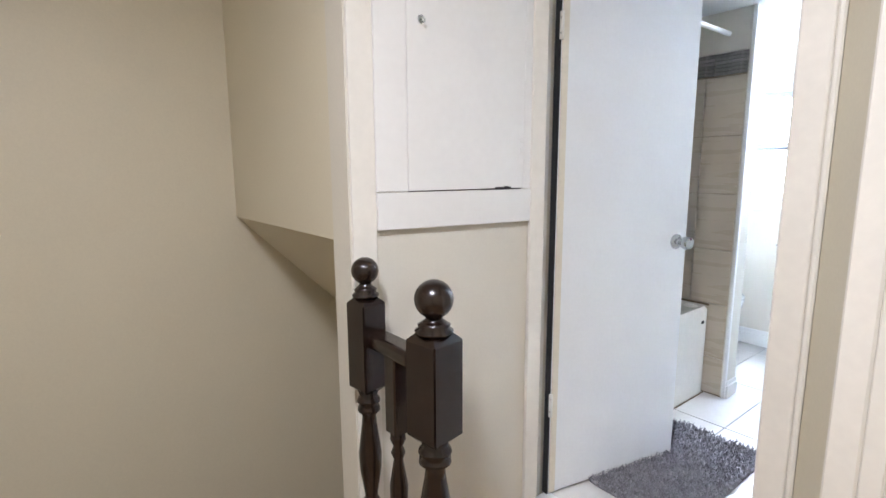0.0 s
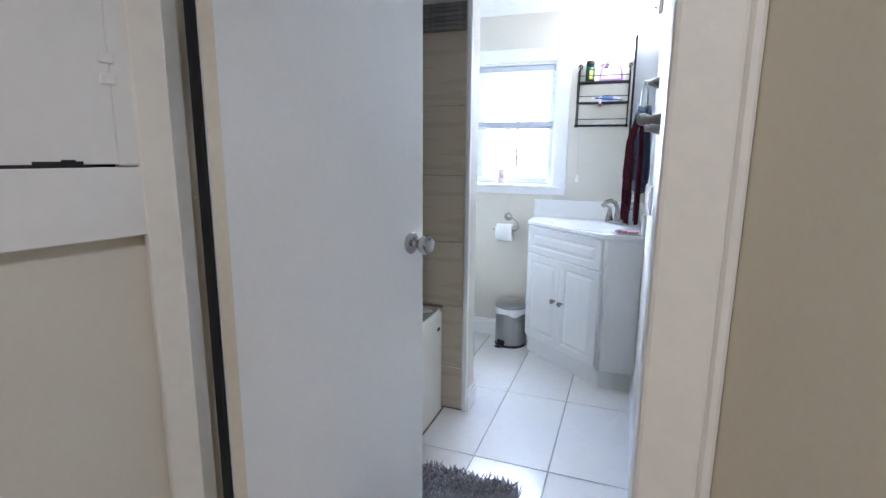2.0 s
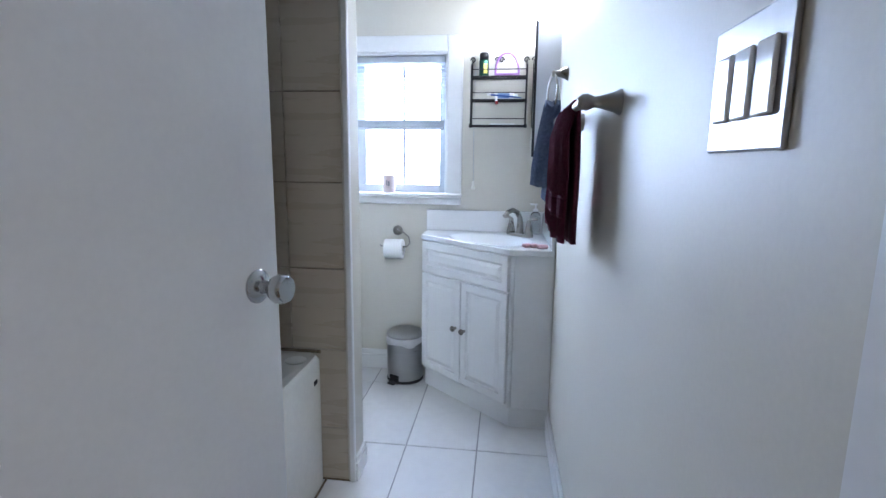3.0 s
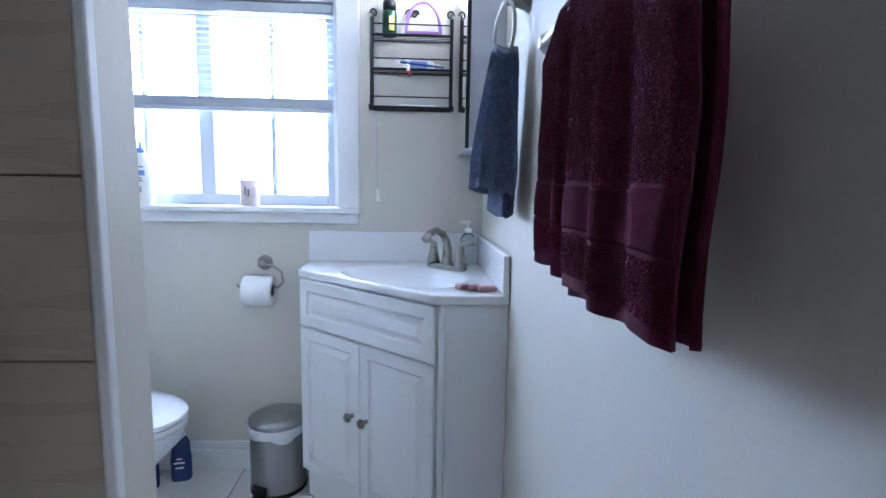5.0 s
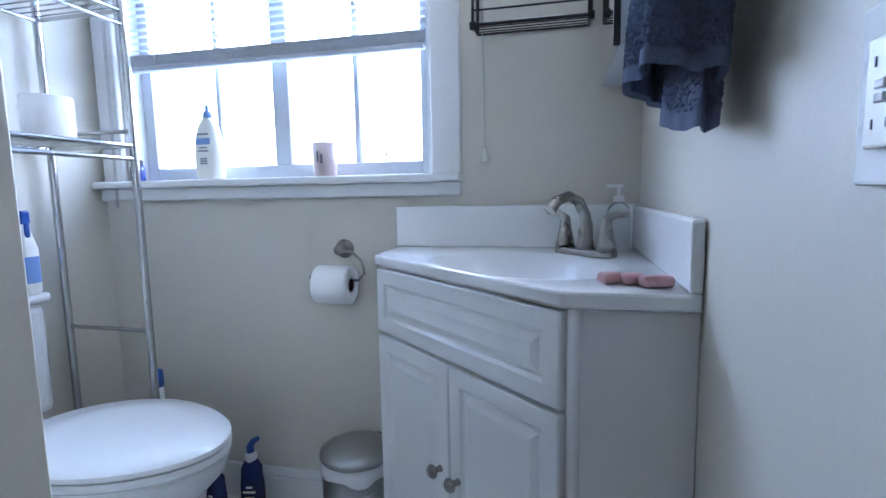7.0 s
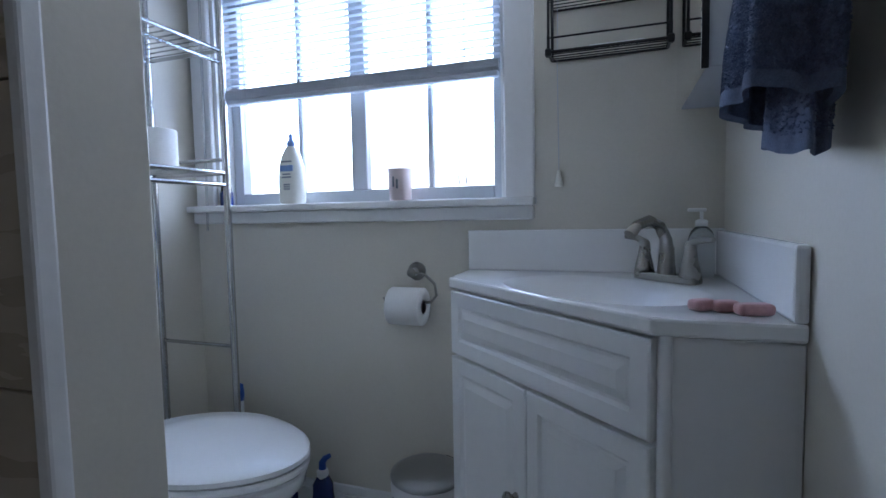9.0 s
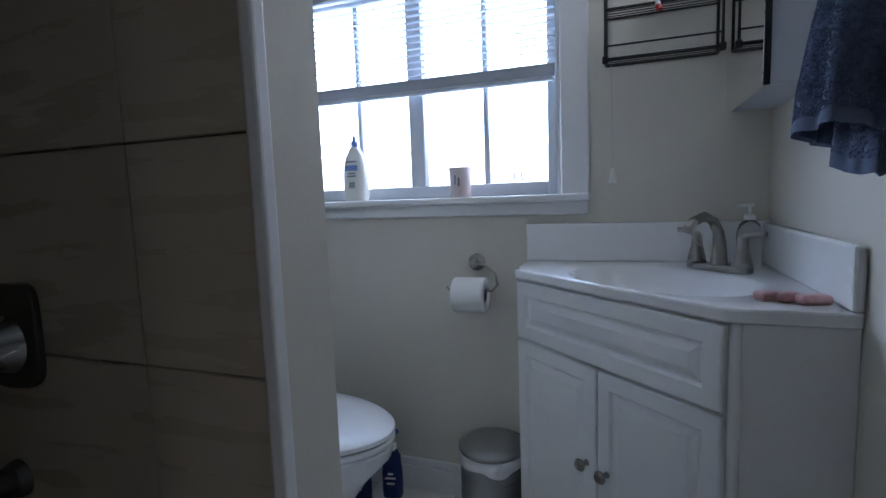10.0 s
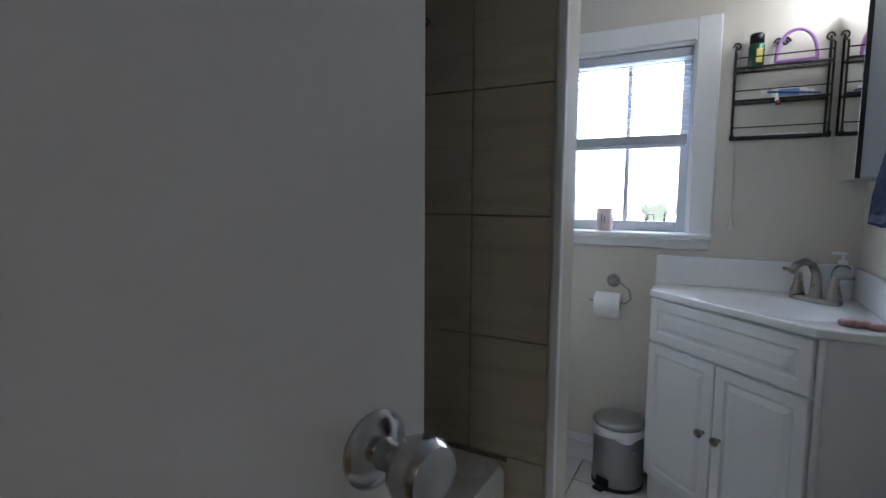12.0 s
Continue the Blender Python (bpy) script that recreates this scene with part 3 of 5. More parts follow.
part("lever", tube([(VX + 0.01, YP - 0.058, VZ - 0.004), (VX - 0.03, YP - 0.07, VZ - 0.012), (VX - 0.075, YP - 0.078, VZ - 0.034), (VX - 0.096, YP - 0.082, VZ - 0.062), (VX - 0.1, YP - 0.083, VZ - 0.122)], [0.024, 0.021, 0.014, 0.012, 0.012], 12), M_DNICKEL, trim_kit)
spout = thing("tub_spout", "curved metal tub spout on the tiled wall", "faucet")
part("flange", moved(lathe([(0.032, 0), (0.03, 0.012), (0.024, 0.018)], 20, "y"), pose(-1.50, YP, 0.61, 0, 0, 180)), M_DNICKEL, spout)
part("body", tube([(-1.50, YP - 0.012, 0.61), (-1.505, YP - 0.06, 0.615), (-1.51, YP - 0.11, 0.60), (-1.512, YP - 0.14, 0.565), (-1.512, YP - 0.145, 0.545)], [0.026, 0.024, 0.023, 0.022, 0.02], 14), M_DNICKEL, spout)
caddy = thing("shower_caddy", "two-tier dark metal shower caddy on the tiles", "shower caddy")
CX_, CYB = -1.437, YP - 0.006


def basket(z, a, b, deep, wires):
    """An oval wire basket against the wall: two rims and ribs between them."""
    yc = YP - 0.012 - b
    rim = [(CX_ + x, yc + y, z) for x, y in outline_of(a, b, 40, 2.6)]
    low = [(CX_ + 0.88 * x, yc + 0.88 * y, z - deep) for x, y in outline_of(a, b, 40, 2.6)]
    bars = [tube(rim, 0.0035, 7, True), tube(low, 0.0028, 6, True)]
    for i in range(0, 40, 40 // wires):
        bars.append(tube([rim[i], low[i]], 0.002, 5))
    for k in range(-3, 4):
        x = 0.22 * k * a
        w = 0.88 * b * math.sqrt(max(0.05, 1 - (x / (0.88 * a)) ** 2))
        bars.append(tube([(CX_ + x, yc - w, z - deep), (CX_ + x, yc + w, z - deep)], 0.002, 5))
    return joined(*bars)


for x in (-0.045, 0.045):
    part("upright", tube([(CX_ + x, CYB, 1.47), (CX_ + x, CYB, 1.86), (CX_ + 0.3 * x, CYB, 1.93)], 0.004, 8), M_DNICKEL, caddy)
part("basket", basket(1.60, 0.155, 0.06, 0.045, 10), M_DNICKEL, caddy, "wide upper wire basket")
part("soap_tray", moved(lathe([(0.05, 0), (0.08, 0.006), (0.092, 0.026), (0.087, 0.026), (0.072, 0.01), (0.0, 0.006)], 32), pose(CX_, YP - 0.078, 1.478) @ Matrix.Diagonal((1.02, 0.78, 1, 1))), M_NICKEL, caddy, "shallow oval soap tray")
for dx, hh in ((0.03, 0.14), (0.1, 0.17)):
    bott = thing("shampoo_bottle", "pale plastic shampoo bottle in the shower caddy", "bottle", pose(CX_ + dx, YP - 0.072, 1.558))
    part("body", loft([[(x, y, z) for x, y in outline_of(a, b, 20, 3)] for a, b, z in ((0.026, 0.02, 0), (0.029, 0.023, 0.008), (0.029, 0.023, hh * 0.8), (0.014, 0.014, hh))]), M_LOTION, bott)
    part("cap", lathe([(0.0135, hh), (0.0135, hh + 0.022), (0.01, hh + 0.025)], 18), M_PAPER, bott)
brush = thing("bath_brush", "deep pink bath brush hanging from the caddy tray", "brush")
part("handle", moved(loft([[(x, y, z) for x, y in outline_of(a, 0.009, 14, 2.4)] for a, z in ((0.008, 0.30), (0.011, 0.27), (0.01, 0.18), (0.012, 0.12), (0.026, 0.09), (0.03, 0.05), (0.027, 0.015), (0.012, 0.0))]), pose(-1.43, YP - 0.075, 1.285, 0, 0, 15)), M_PINKD, brush)
part("bristles", box(-1.452, -1.408, YP - 0.063, YP - 0.043, 1.30, 1.37, 0.003), M_BLACK, brush)
scoop = thing("bath_scoop", "red plastic scoop hanging from the tub spout", "scoop")
part("bowl", moved(lathe([(0.04, 0), (0.055, 0.06), (0.057, 0.06), (0.05, 0.055), (0.036, 0.006), (0, 0.004)], 24), pose(-1.455, YP - 0.19, 0.487)), M_RED, scoop)
part("handle", tube([(-1.515, YP - 0.15, 0.51), (-1.555, YP - 0.14, 0.53), (-1.548, YP - 0.138, 0.585), (-1.52, YP - 0.125, 0.612), (-1.495, YP - 0.115, 0.618)], 0.006, 8), M_RED, scoop)
rod = thing("shower_rod", "white shower curtain rod above the tub", "rod")
part("bar", moved(lathe([(0.0125, 0), (0.0125, YP - YD - 0.12)], 16, "y"), pose(-1.09, YD + 0.12, 1.955)), M_WHITE, rod)
lid_ring = thing("tub_stopper", "flat cream rubber stopper on the tub corner", "stopper")
part("disc", moved(lathe([(0.036, 0), (0.038, 0.002), (0.034, 0.004)], 24), pose(-1.14, YP - 0.09, TZ + 0.0005)), M_CREAM, lid_ring)

# ---- toilet ----
TY, TXF = 3.70, -1.135
toilet = thing("toilet", "white porcelain toilet with closed lid", "toilet", Matrix.Translation((TXF - 0.262, TY, 0)) @ Matrix.Diagonal((1, 1, 1.035, 1)))


def egg(a, b, z, n=40, shift=0.0, sq=2.0):
    return [(x * (1.0 if x > 0 else 0.98) + shift, y * (1 - 0.12 * max(0, x / a)), z) for x, y in outline_of(a, b, n, sq)]


part("bowl", loft([egg(0.14, 0.11, 0.0, shift=-0.05, sq=2.6), egg(0.14, 0.105, 0.03, shift=-0.05, sq=2.6), egg(0.12, 0.09, 0.08, shift=-0.05), egg(0.135, 0.1, 0.18, shift=-0.03), egg(0.19, 0.15, 0.28, shift=-0.01), egg(0.249, 0.177, 0.35, shift=0.0), egg(0.255, 0.183, 0.378), egg(0.249, 0.178, 0.386)]), M_PORC, toilet)
part("seat", loft([egg(0.255, 0.184, 0.387), egg(0.261, 0.19, 0.393), egg(0.261, 0.19, 0.401), egg(0.256, 0.185, 0.406)]), M_PORC, toilet, "white plastic seat")
part("toilet_lid", loft([egg(0.256, 0.185, 0.409), egg(0.262, 0.191, 0.414), egg(0.261, 0.19, 0.424), egg(0.249, 0.178, 0.432), egg(0.15, 0.12, 0.436)]), M_PORC, toilet, "white plastic lid")
part("tank", box(-0.458, -0.36, -0.2, 0.14, 0.39, 0.69, 0.025, 3), M_PORC, toilet)
part("tank_lid", box(-0.462, -0.352, -0.21, 0.15, 0.69, 0.715, 0.01, 2), M_PORC, toilet)
part("pedestal_back", box(-0.45, -0.15, -0.1, 0.1, 0.0, 0.395, 0.03, 3), M_PORC, toilet)
part("flush_lever", tube([(-0.36, -0.14, 0.62), (-0.345, -0.14, 0.62), (-0.34, -0.08, 0.615)], 0.006), M_CHROME, toilet)

# ---- rack over the toilet ----
rack = thing("over_toilet_rack", "chrome wire shelf rack standing over the toilet", "shelf rack")
RX0, RX1, RY0, RY1 = -1.83, -1.545, 3.40, 3.955
for x in (RX0, RX1):
    for y in (RY0, RY1):
        part("post", tube([(x, y, 0.0), (x, y, 1.86)], 0.0105, 12), M_CHROME, rack)
for y in (RY0, RY1):
    for z in (0.61, 1.17):
        part("rung", tube([(RX0, y, z), (RX1, y, z)], 0.006, 8), M_CHROME, rack)
for z in (1.13, 1.485, 1.80):
    sh = part("shelf", joined(*[tube(p, 0.006, 8) for p in ([(RX1, RY0, z), (RX1, RY1, z)], [(RX0, RY0, z), (RX0, RY1, z)], [(RX0, RY0, z), (RX1, RY0, z)], [(RX0, RY1, z), (RX1, RY1, z)], [(RX1, RY0, z - 0.035), (RX1, RY1, z - 0.035)])]), M_CHROME, rack)
    wire = mesh_of(tube([(RX0, 0, 0), (RX1, 0, 0)], 0.0022, 6), M_CHROME, "wire")
    for i in range(18):
        w = new("wire", wire)
        w.location = (0, RY0 + (i + 0.5) * (RY1 - RY0) / 18, z + 0.004)
        w.parent = sh


def tissue_roll(label, m, name="toilet_roll"):
    th = thing(name, label, "toilet paper", m)
    part("paper", lathe([(0.021, 0), (0.054, 0), (0.0555, 0.003), (0.0555, 0.099), (0.054, 0.102), (0.021, 0.102), (0.021, 0.0)], 36), M_PAPER, th)
    part("core", lathe([(0.0212, 0.001), (0.0195, 0.001), (0.0195, 0.101), (0.0212, 0.101)], 24), M_CREAM, th)
    return th


tissue_roll("white toilet roll upright on the chrome shelf", pose(-1.64, 3.80, 1.138))
tissue_roll("white toilet roll upright on the chrome shelf", pose(-1.72, 3.66, 1.138))
spray = thing("cleaner_spray", "white spray bottle with blue label on the tank", "bottle", pose(-1.785, 3.81, 0.7405))
part("body", loft([[(x, y, z) for x, y in outline_of(a, b, 20, 2.6)] for a, b, z in ((0.036, 0.026, 0), (0.038, 0.028, 0.02), (0.038, 0.028, 0.12), (0.022, 0.02, 0.165), (0.013, 0.013, 0.185))]), M_LOTION, spray)
part("label_band", loft([[(x, y, z) for x, y in outline_of(0.0385, 0.0285, 20, 2.6)] for z in (0.03, 0.1)], False), M_LABEL, spray)
part("trigger", joined(box(-0.03, 0.028, -0.011, 0.011, 0.185, 0.22, 0.005, 2), box(0.02, 0.03, -0.006, 0.006, 0.15, 0.19, 0.003)), M_CAPBLUE, spray)
pack = thing("wipes_pack", "blue packet of wipes with yellow print on the upper shelf", "packet", pose(-1.765, 3.74, 1.492))
part("packet", box(-0.05, 0.05, -0.035, 0.035, 0, 0.15, 0.012, 2), M_LABEL, pack)
part("print_bar", box(0.0502, 0.051, -0.025, 0.025, 0.1, 0.135), M_YELLOW, pack)
sponge = thing("bath_puff", "white bath puff on the top shelf", "puff", pose(-1.62, 3.82, 1.855))
pf = bmesh.new()
bmesh.ops.create_icosphere(pf, subdivisions=4, radius=0.05)
for v in pf.verts:
    v.co *= 1 + 0.18 * noise.noise(v.co * 60)
part("netting", smooth(pf), M_PAPER, sponge)

# cleaners on the floor
def cleaner(label, m, scale_=1.0, cap=M_CAPBLUE):
    th = thing("cleaner_bottle", label, "bottle", m)
    part("body", moved(loft([[(x, y, z) for x, y in outline_of(a, b, 20, 2.8)] for a, b, z in ((0.038, 0.026, 0), (0.041, 0.028, 0.012), (0.041, 0.028, 0.1), (0.036, 0.026, 0.14), (0.036, 0.026, 0.165), (0.02, 0.018, 0.195))]), Matrix.Scale(scale_, 4)), M_NAVY, th)
    for k, wd in ((0.06, 0.018), (0.082, 0.024), (0.1, 0.012)):
        part("print_bar", moved(box(-wd, wd * 0.8, -0.029, -0.028, k, k + 0.008), Matrix.Scale(scale_, 4)), M_PAPER, th)
    part("neck", moved(lathe([(0.019, 0.19), (0.021, 0.2), (0.021, 0.215), (0.014, 0.222)], 20), Matrix.Scale(scale_, 4)), M_PAPER, th)
    part("cap", moved(tube([(0, 0, 0.215), (0, 0, 0.245), (0.012, 0, 0.262), (0.03, 0, 0.272)], [0.014, 0.013, 0.011, 0.008], 12), Matrix.Scale(scale_, 4)), cap, th)


cleaner("dark blue toilet cleaner bottle with bent blue cap", pose(-1.335, 4.083, 0, 0, 0, 12), 0.88)
cleaner("dark blue cleaner bottle beside the toilet", pose(-1.425, 4.03, 0, 0, 0, -10), 0.78)
wand = thing("toilet_brush", "toilet brush with blue handle tip in the corner", "brush", pose(-1.62, 4.05, 0))
part("holder", lathe([(0.05, 0), (0.055, 0.01), (0.045, 0.13), (0.04, 0.13), (0.03, 0.02)], 24), M_LOTION, wand)
part("stick", tube([(0, 0, 0.03), (0, 0, 0.40)], 0.013, 12), M_PAPER, wand)
part("tip", lathe([(0.0145, 0.40), (0.0155, 0.42), (0.013, 0.452), (0.004, 0.457)], 16), M_CAPBLUE, wand)

# ---- pedal bin ----
bin_ = thing("pedal_bin", "round brushed steel pedal bin with white liner", "bin", pose(-0.957, 4.035, 0, 0, 0, -25))
part("bin_body", lathe([(0.094, 0), (0.097, 0.006), (0.1, 0.012), (0.1, 0.245), (0.096, 0.25)], 40), M_STEEL, bin_)
lin = []
for j, (r, z) in enumerate(((0.1015, 0.215), (0.105, 0.232), (0.1035, 0.25), (0.1, 0.256))):
    lin.append([((r + 0.003 * math.sin(7 * a + j)) * math.cos(a), (r + 0.003 * math.sin(7 * a + j)) * math.sin(a), z + (0.008 * math.sin(4 * a + 1) if j == 0 else 0)) for a in [2 * math.pi * i / 56 for i in range(56)]])
part("liner", loft(lin, False), M_BAG, bin_, "white plastic liner folded over the rim")
part("bin_lid", lathe([(0.103, 0.257), (0.105, 0.262), (0.103, 0.272), (0.08, 0.284), (0.03, 0.29), (0, 0.291)], 40), M_STEEL, bin_)
part("base_ring", lathe([(0.102, 0.0), (0.103, 0.004), (0.102, 0.014), (0.1, 0.016)], 40), M_BLACK, bin_)
part("pedal", joined(box(-0.022, 0.022, -0.14, -0.1, 0.006, 0.016, 0.004, 2), box(-0.03, 0.03, -0.108, -0.098, 0.0, 0.05, 0.004)), M_BLACK, bin_)
part("hinge_block", box(-0.03, 0.03, 0.098, 0.112, 0.2, 0.27, 0.004), M_BLACK, bin_)

# ---- paper holder ----
hold = thing("paper_holder", "brushed nickel toilet paper holder on the wall", "paper holder", pose(-1.022, YW, 0.827))
part("rosette", moved(lathe([(0.028, 0), (0.028, 0.006), (0.022, 0.012), (0.012, 0.018), (0.011, 0.045), (0.014, 0.05), (0.006, 0.055)], 28, "y"), pose(0, 0, 0, 0, 0, 180)), M_NICKEL, hold)
part("arm", tube([(0, -0.045, 0), (0.04, -0.046, -0.004), (0.072, -0.048, -0.03), (0.078, -0.05, -0.065), (0.06, -0.052, -0.085), (0.0, -0.053, -0.088), (-0.085, -0.053, -0.084), (-0.09, -0.053, -0.075)], 0.0042, 10), M_NICKEL, hold)
roll = tissue_roll("white toilet roll on the wall holder", Matrix.Translation((-1.083, YW - 0.058, 0.729)) @ pose(0, 0, 0, 0, 90, 0))

# ---- vanity ----
VT = 0.836
LIP = 0.027
XB = XR - 0.001
YB = YW - 0.001


def inset_top(d):
    """The counter's plan, drawn in by d along its three free sides."""
    ax, ay, bx, by = -0.855, 3.957, -0.399, 3.548
    ln = math.hypot(bx - ax, by - ay)
    nx, ny = (ay - by) / ln, (bx - ax) / ln
    c = nx * ax + ny * ay + d
    return [(ax + d, YB), (ax + d, (c - nx * (ax + d)) / ny), ((c - ny * (by + d)) / nx, by + d), (XB, by + d), (XB, YB)]


FRONT_IN, SIDE_IN = 0.018, 0.010


def carcass_plan(d=0.0):
    """The cabinet's plan: its doors lie flush under the counter's slanted edge."""
    (x0, _), (ax, ay), (bx, by) = inset_top(0.0)[:3]
    ln = math.hypot(bx - ax, by - ay)
    nx, ny = (ay - by) / ln, (bx - ax) / ln
    f, e = FRONT_IN + d, SIDE_IN + d
    return [(x0 + e, YB), (x0 + e, ay + (f - nx * e) / ny), (bx + (f - ny * e) / nx, by + e), (XB, by + e), (XB, YB)]


van = thing("vanity_cabinet", "white corner vanity cabinet with routed doors", "vanity")
carcass = prism(carcass_plan(), 0.10, VT - LIP - 0.0005, 0.002)
bmesh.ops.delete(carcass, geom=[f for f in carcass.faces if f.normal.z > 0.99], context="FACES")
part("cabinet_body", carcass, M_VANITY, van)
part("corner_post", moved(lathe([(0.011, 0.10), (0.011, VT - LIP - 0.001)], 20), pose(carcass_plan()[2][0] + 0.003, carcass_plan()[2][1] + 0.004, 0)), M_VANITY, van, "rounded white corner post")
part("plinth", prism(carcass_plan(0.012), 0.0, 0.10), M_VANITY, van)
(_, P0, P1) = [Vector((x, y, 0)) for x, y in carcass_plan()[:3]]
U = (P1 - P0).normalized()
W = Vector((-U.y, U.x, 0)) * -1
if W.dot(Vector((-1, -1, 0))) < 0:
    W = -W
LEN = (P1 - P0).length
VM = Matrix(((U.x, -W.x, 0, P0.x), (U.y, -W.y, 0, P0.y), (0, 0, 1, 0), (0, 0, 0, 1)))


def routed(x0, x1, z0, z1):
    """A front with a raised field inside a routed groove, out along -y."""
    bm = bmesh.new()
    levels = [(0, 0.0), (0, -0.015), (0.003, -0.018), (0.036, -0.018), (0.042, -0.0115), (0.048, -0.0115), (0.064, -0.0175)]
    rs = []
    for d, y in levels:
        rs.append([bm.verts.new(p) for p in ((x0 + d, y, z0 + d), (x1 - d, y, z0 + d), (x1 - d, y, z1 - d), (x0 + d, y, z1 - d))])
    for a, b in zip(rs, rs[1:]):
        for i in range(4):
            bm.faces.new((a[i], a[(i + 1) % 4], b[(i + 1) % 4], b[i]))
    bm.faces.new(rs[-1])
    bm.faces.new(rs[0][::-1])
    bmesh.ops.recalc_face_normals(bm, faces=bm.faces[:])
    return moved(bm, VM)


part("drawer_front", routed(0.008, LEN - 0.010, 0.643, 0.803), M_VANITY, van)
mid = LEN / 2
for x0, x1, kx in ((0.008, mid - 0.002, mid - 0.032), (mid + 0.002, LEN - 0.010, mid + 0.032)):
    d = part("cabinet_door", routed(x0, x1, 0.115, 0.634), M_VANITY, van)
    part("knob", moved(lathe([(0.008, 0), (0.006, 0.008), (0.007, 0.013), (0.0145, 0.019), (0.0155, 0.024), (0.011, 0.03), (0.002, 0.032)], 20, "y"), VM @ pose(kx, -0.018, 0.395, 0, 0, 180)), M_NICKEL, d, "round brushed nickel knob")

top = thing("sink", "white moulded corner sink and counter with backsplash", "sink")
SC = Vector((-0.50, 3.845, 0))
outer = inset_top(0.0)
# counter surface with an oval bowl let into it
N = 56
bowl_rot = Matrix.Rotation(radians(-41.5), 3, "Z")


def bowl_ring(a, b, z, dx=0.0):
    out = []
    for x, y in outline_of(a, b, N, 2.2):
        y2 = y if y > 0 else y * 0.82
        p = bowl_rot @ Vector((x, y2, 0))
        out.append((SC.x + p.x, SC.y + p.y, z))
    return out


def edge_ring(z, grow=0.0):
    """The counter's outline, walked by angle about the bowl."""
    out = []
    poly = [Vector((x, y, 0)) for x, y in inset_top(-grow)]
    for bx, by, _ in bowl_ring(0.2, 0.14, 0):
        d = Vector((bx - SC.x, by - SC.y, 0)).normalized()
        best = None
        for i in range(len(poly)):
            a, b = poly[i] - SC, poly[(i + 1) % len(poly)] - SC
            e = b - a
            det = d.x * -e.y + e.x * d.y
            if abs(det) < 1e-9:
                continue
            t = (a.x * -e.y + e.x * a.y) / det
            s = (d.x * a.y - d.y * a.x) / det
            if t > 0 and -1e-6 <= s <= 1 + 1e-6 and (best is None or t < best):
                best = t
        out.append((SC.x + d.x * best, SC.y + d.y * best, z))
    return out


slab = prism(inset_top(0.0), VT - LIP, VT, 0.005, 2)
bmesh.ops.delete(slab, geom=[f for f in slab.faces if abs(f.normal.z) > 0.99], context="FACES")
surface = loft([edge_ring(VT, -0.004), bowl_ring(0.24, 0.178, VT + 0.0006), bowl_ring(0.23, 0.168, VT - 0.003), bowl_ring(0.208, 0.15, VT - 0.022), bowl_ring(0.16, 0.115, VT - 0.075), bowl_ring(0.1, 0.07, VT - 0.105), bowl_ring(0.03, 0.025, VT - 0.112)], False)
part("counter", slab, M_MARBLE, top)
part("sink_bowl", surface, M_MARBLE, top)
part("backsplash", box(-0.855, XB, YB - 0.02, YB, VT, VT + 0.114, 0.004, 2), M_MARBLE, top)
part("backsplash", box(XB - 0.02, XB, 3.5475, YB - 0.02, VT, VT + 0.11, 0.006, 2), M_MARBLE, top)
part("drain", moved(lathe([(0.022, 0), (0.021, 0.003), (0.012, 0.004)], 20), pose(SC.x, SC.y, VT - 0.112)), M_CHROME, top)

fa = thing("sink_faucet", "brushed nickel two-handle arched faucet", "faucet", pose(-0.345, 3.985, VT, 0, 0, -45))
part("base_plate", prism([(x, y) for x, y in outline_of(0.085, 0.028, 32, 3.2)], 0.0005, 0.016, 0.004, 2), M_NICKEL, fa)
part("spout", tube([(0, 0, 0.01), (0, 0.002, 0.06), (0, -0.002, 0.095), (0, -0.022, 0.126), (0, -0.055, 0.138), (0, -0.09, 0.128), (0, -0.112, 0.108)], [0.021, 0.0165, 0.0135, 0.0125, 0.012, 0.012, 0.0135], 16), M_NICKEL, fa)
for s in (-1, 1):
    part("handle_base", moved(lathe([(0.024, 0.012), (0.021, 0.03), (0.014, 0.06), (0.012, 0.085), (0.008, 0.092)], 22), pose(s * 0.062, 0, 0)), M_NICKEL, fa)
    part("lever", tube([(s * 0.062, 0, 0.086), (s * 0.085, 0.0, 0.096), (s * 0.118, -0.002, 0.098)], [0.009, 0.008, 0.006], 10), M_NICKEL, fa)
part("pop_up_rod", tube([(0, 0.022, 0.015), (0, 0.022, 0.075)], 0.003), M_NICKEL, fa)

sd = thing("soap_dispenser", "clear pump soap bottle behind the faucet", "soap bottle", Matrix.Translation((-0.262, 4.075, VT)) @ Matrix.Scale(0.88, 4))
part("body", loft([[(x, y, z) for x, y in outline_of(a, a * 0.8, 24, 2.6)] for a, z in ((0.03, 0), (0.033, 0.006), (0.033, 0.1), (0.026, 0.125), (0.013, 0.137))]), M_CLEAR, sd)
part("collar", lathe([(0.015, 0.137), (0.015, 0.152), (0.008, 0.156)], 20), M_PAPER, sd)
part("pump", joined(tube([(0, 0, 0.15), (0, 0, 0.178)], 0.0045), box(-0.034, 0.011, -0.008, 0.008, 0.176, 0.186, 0.003, 2)), M_PAPER, sd)
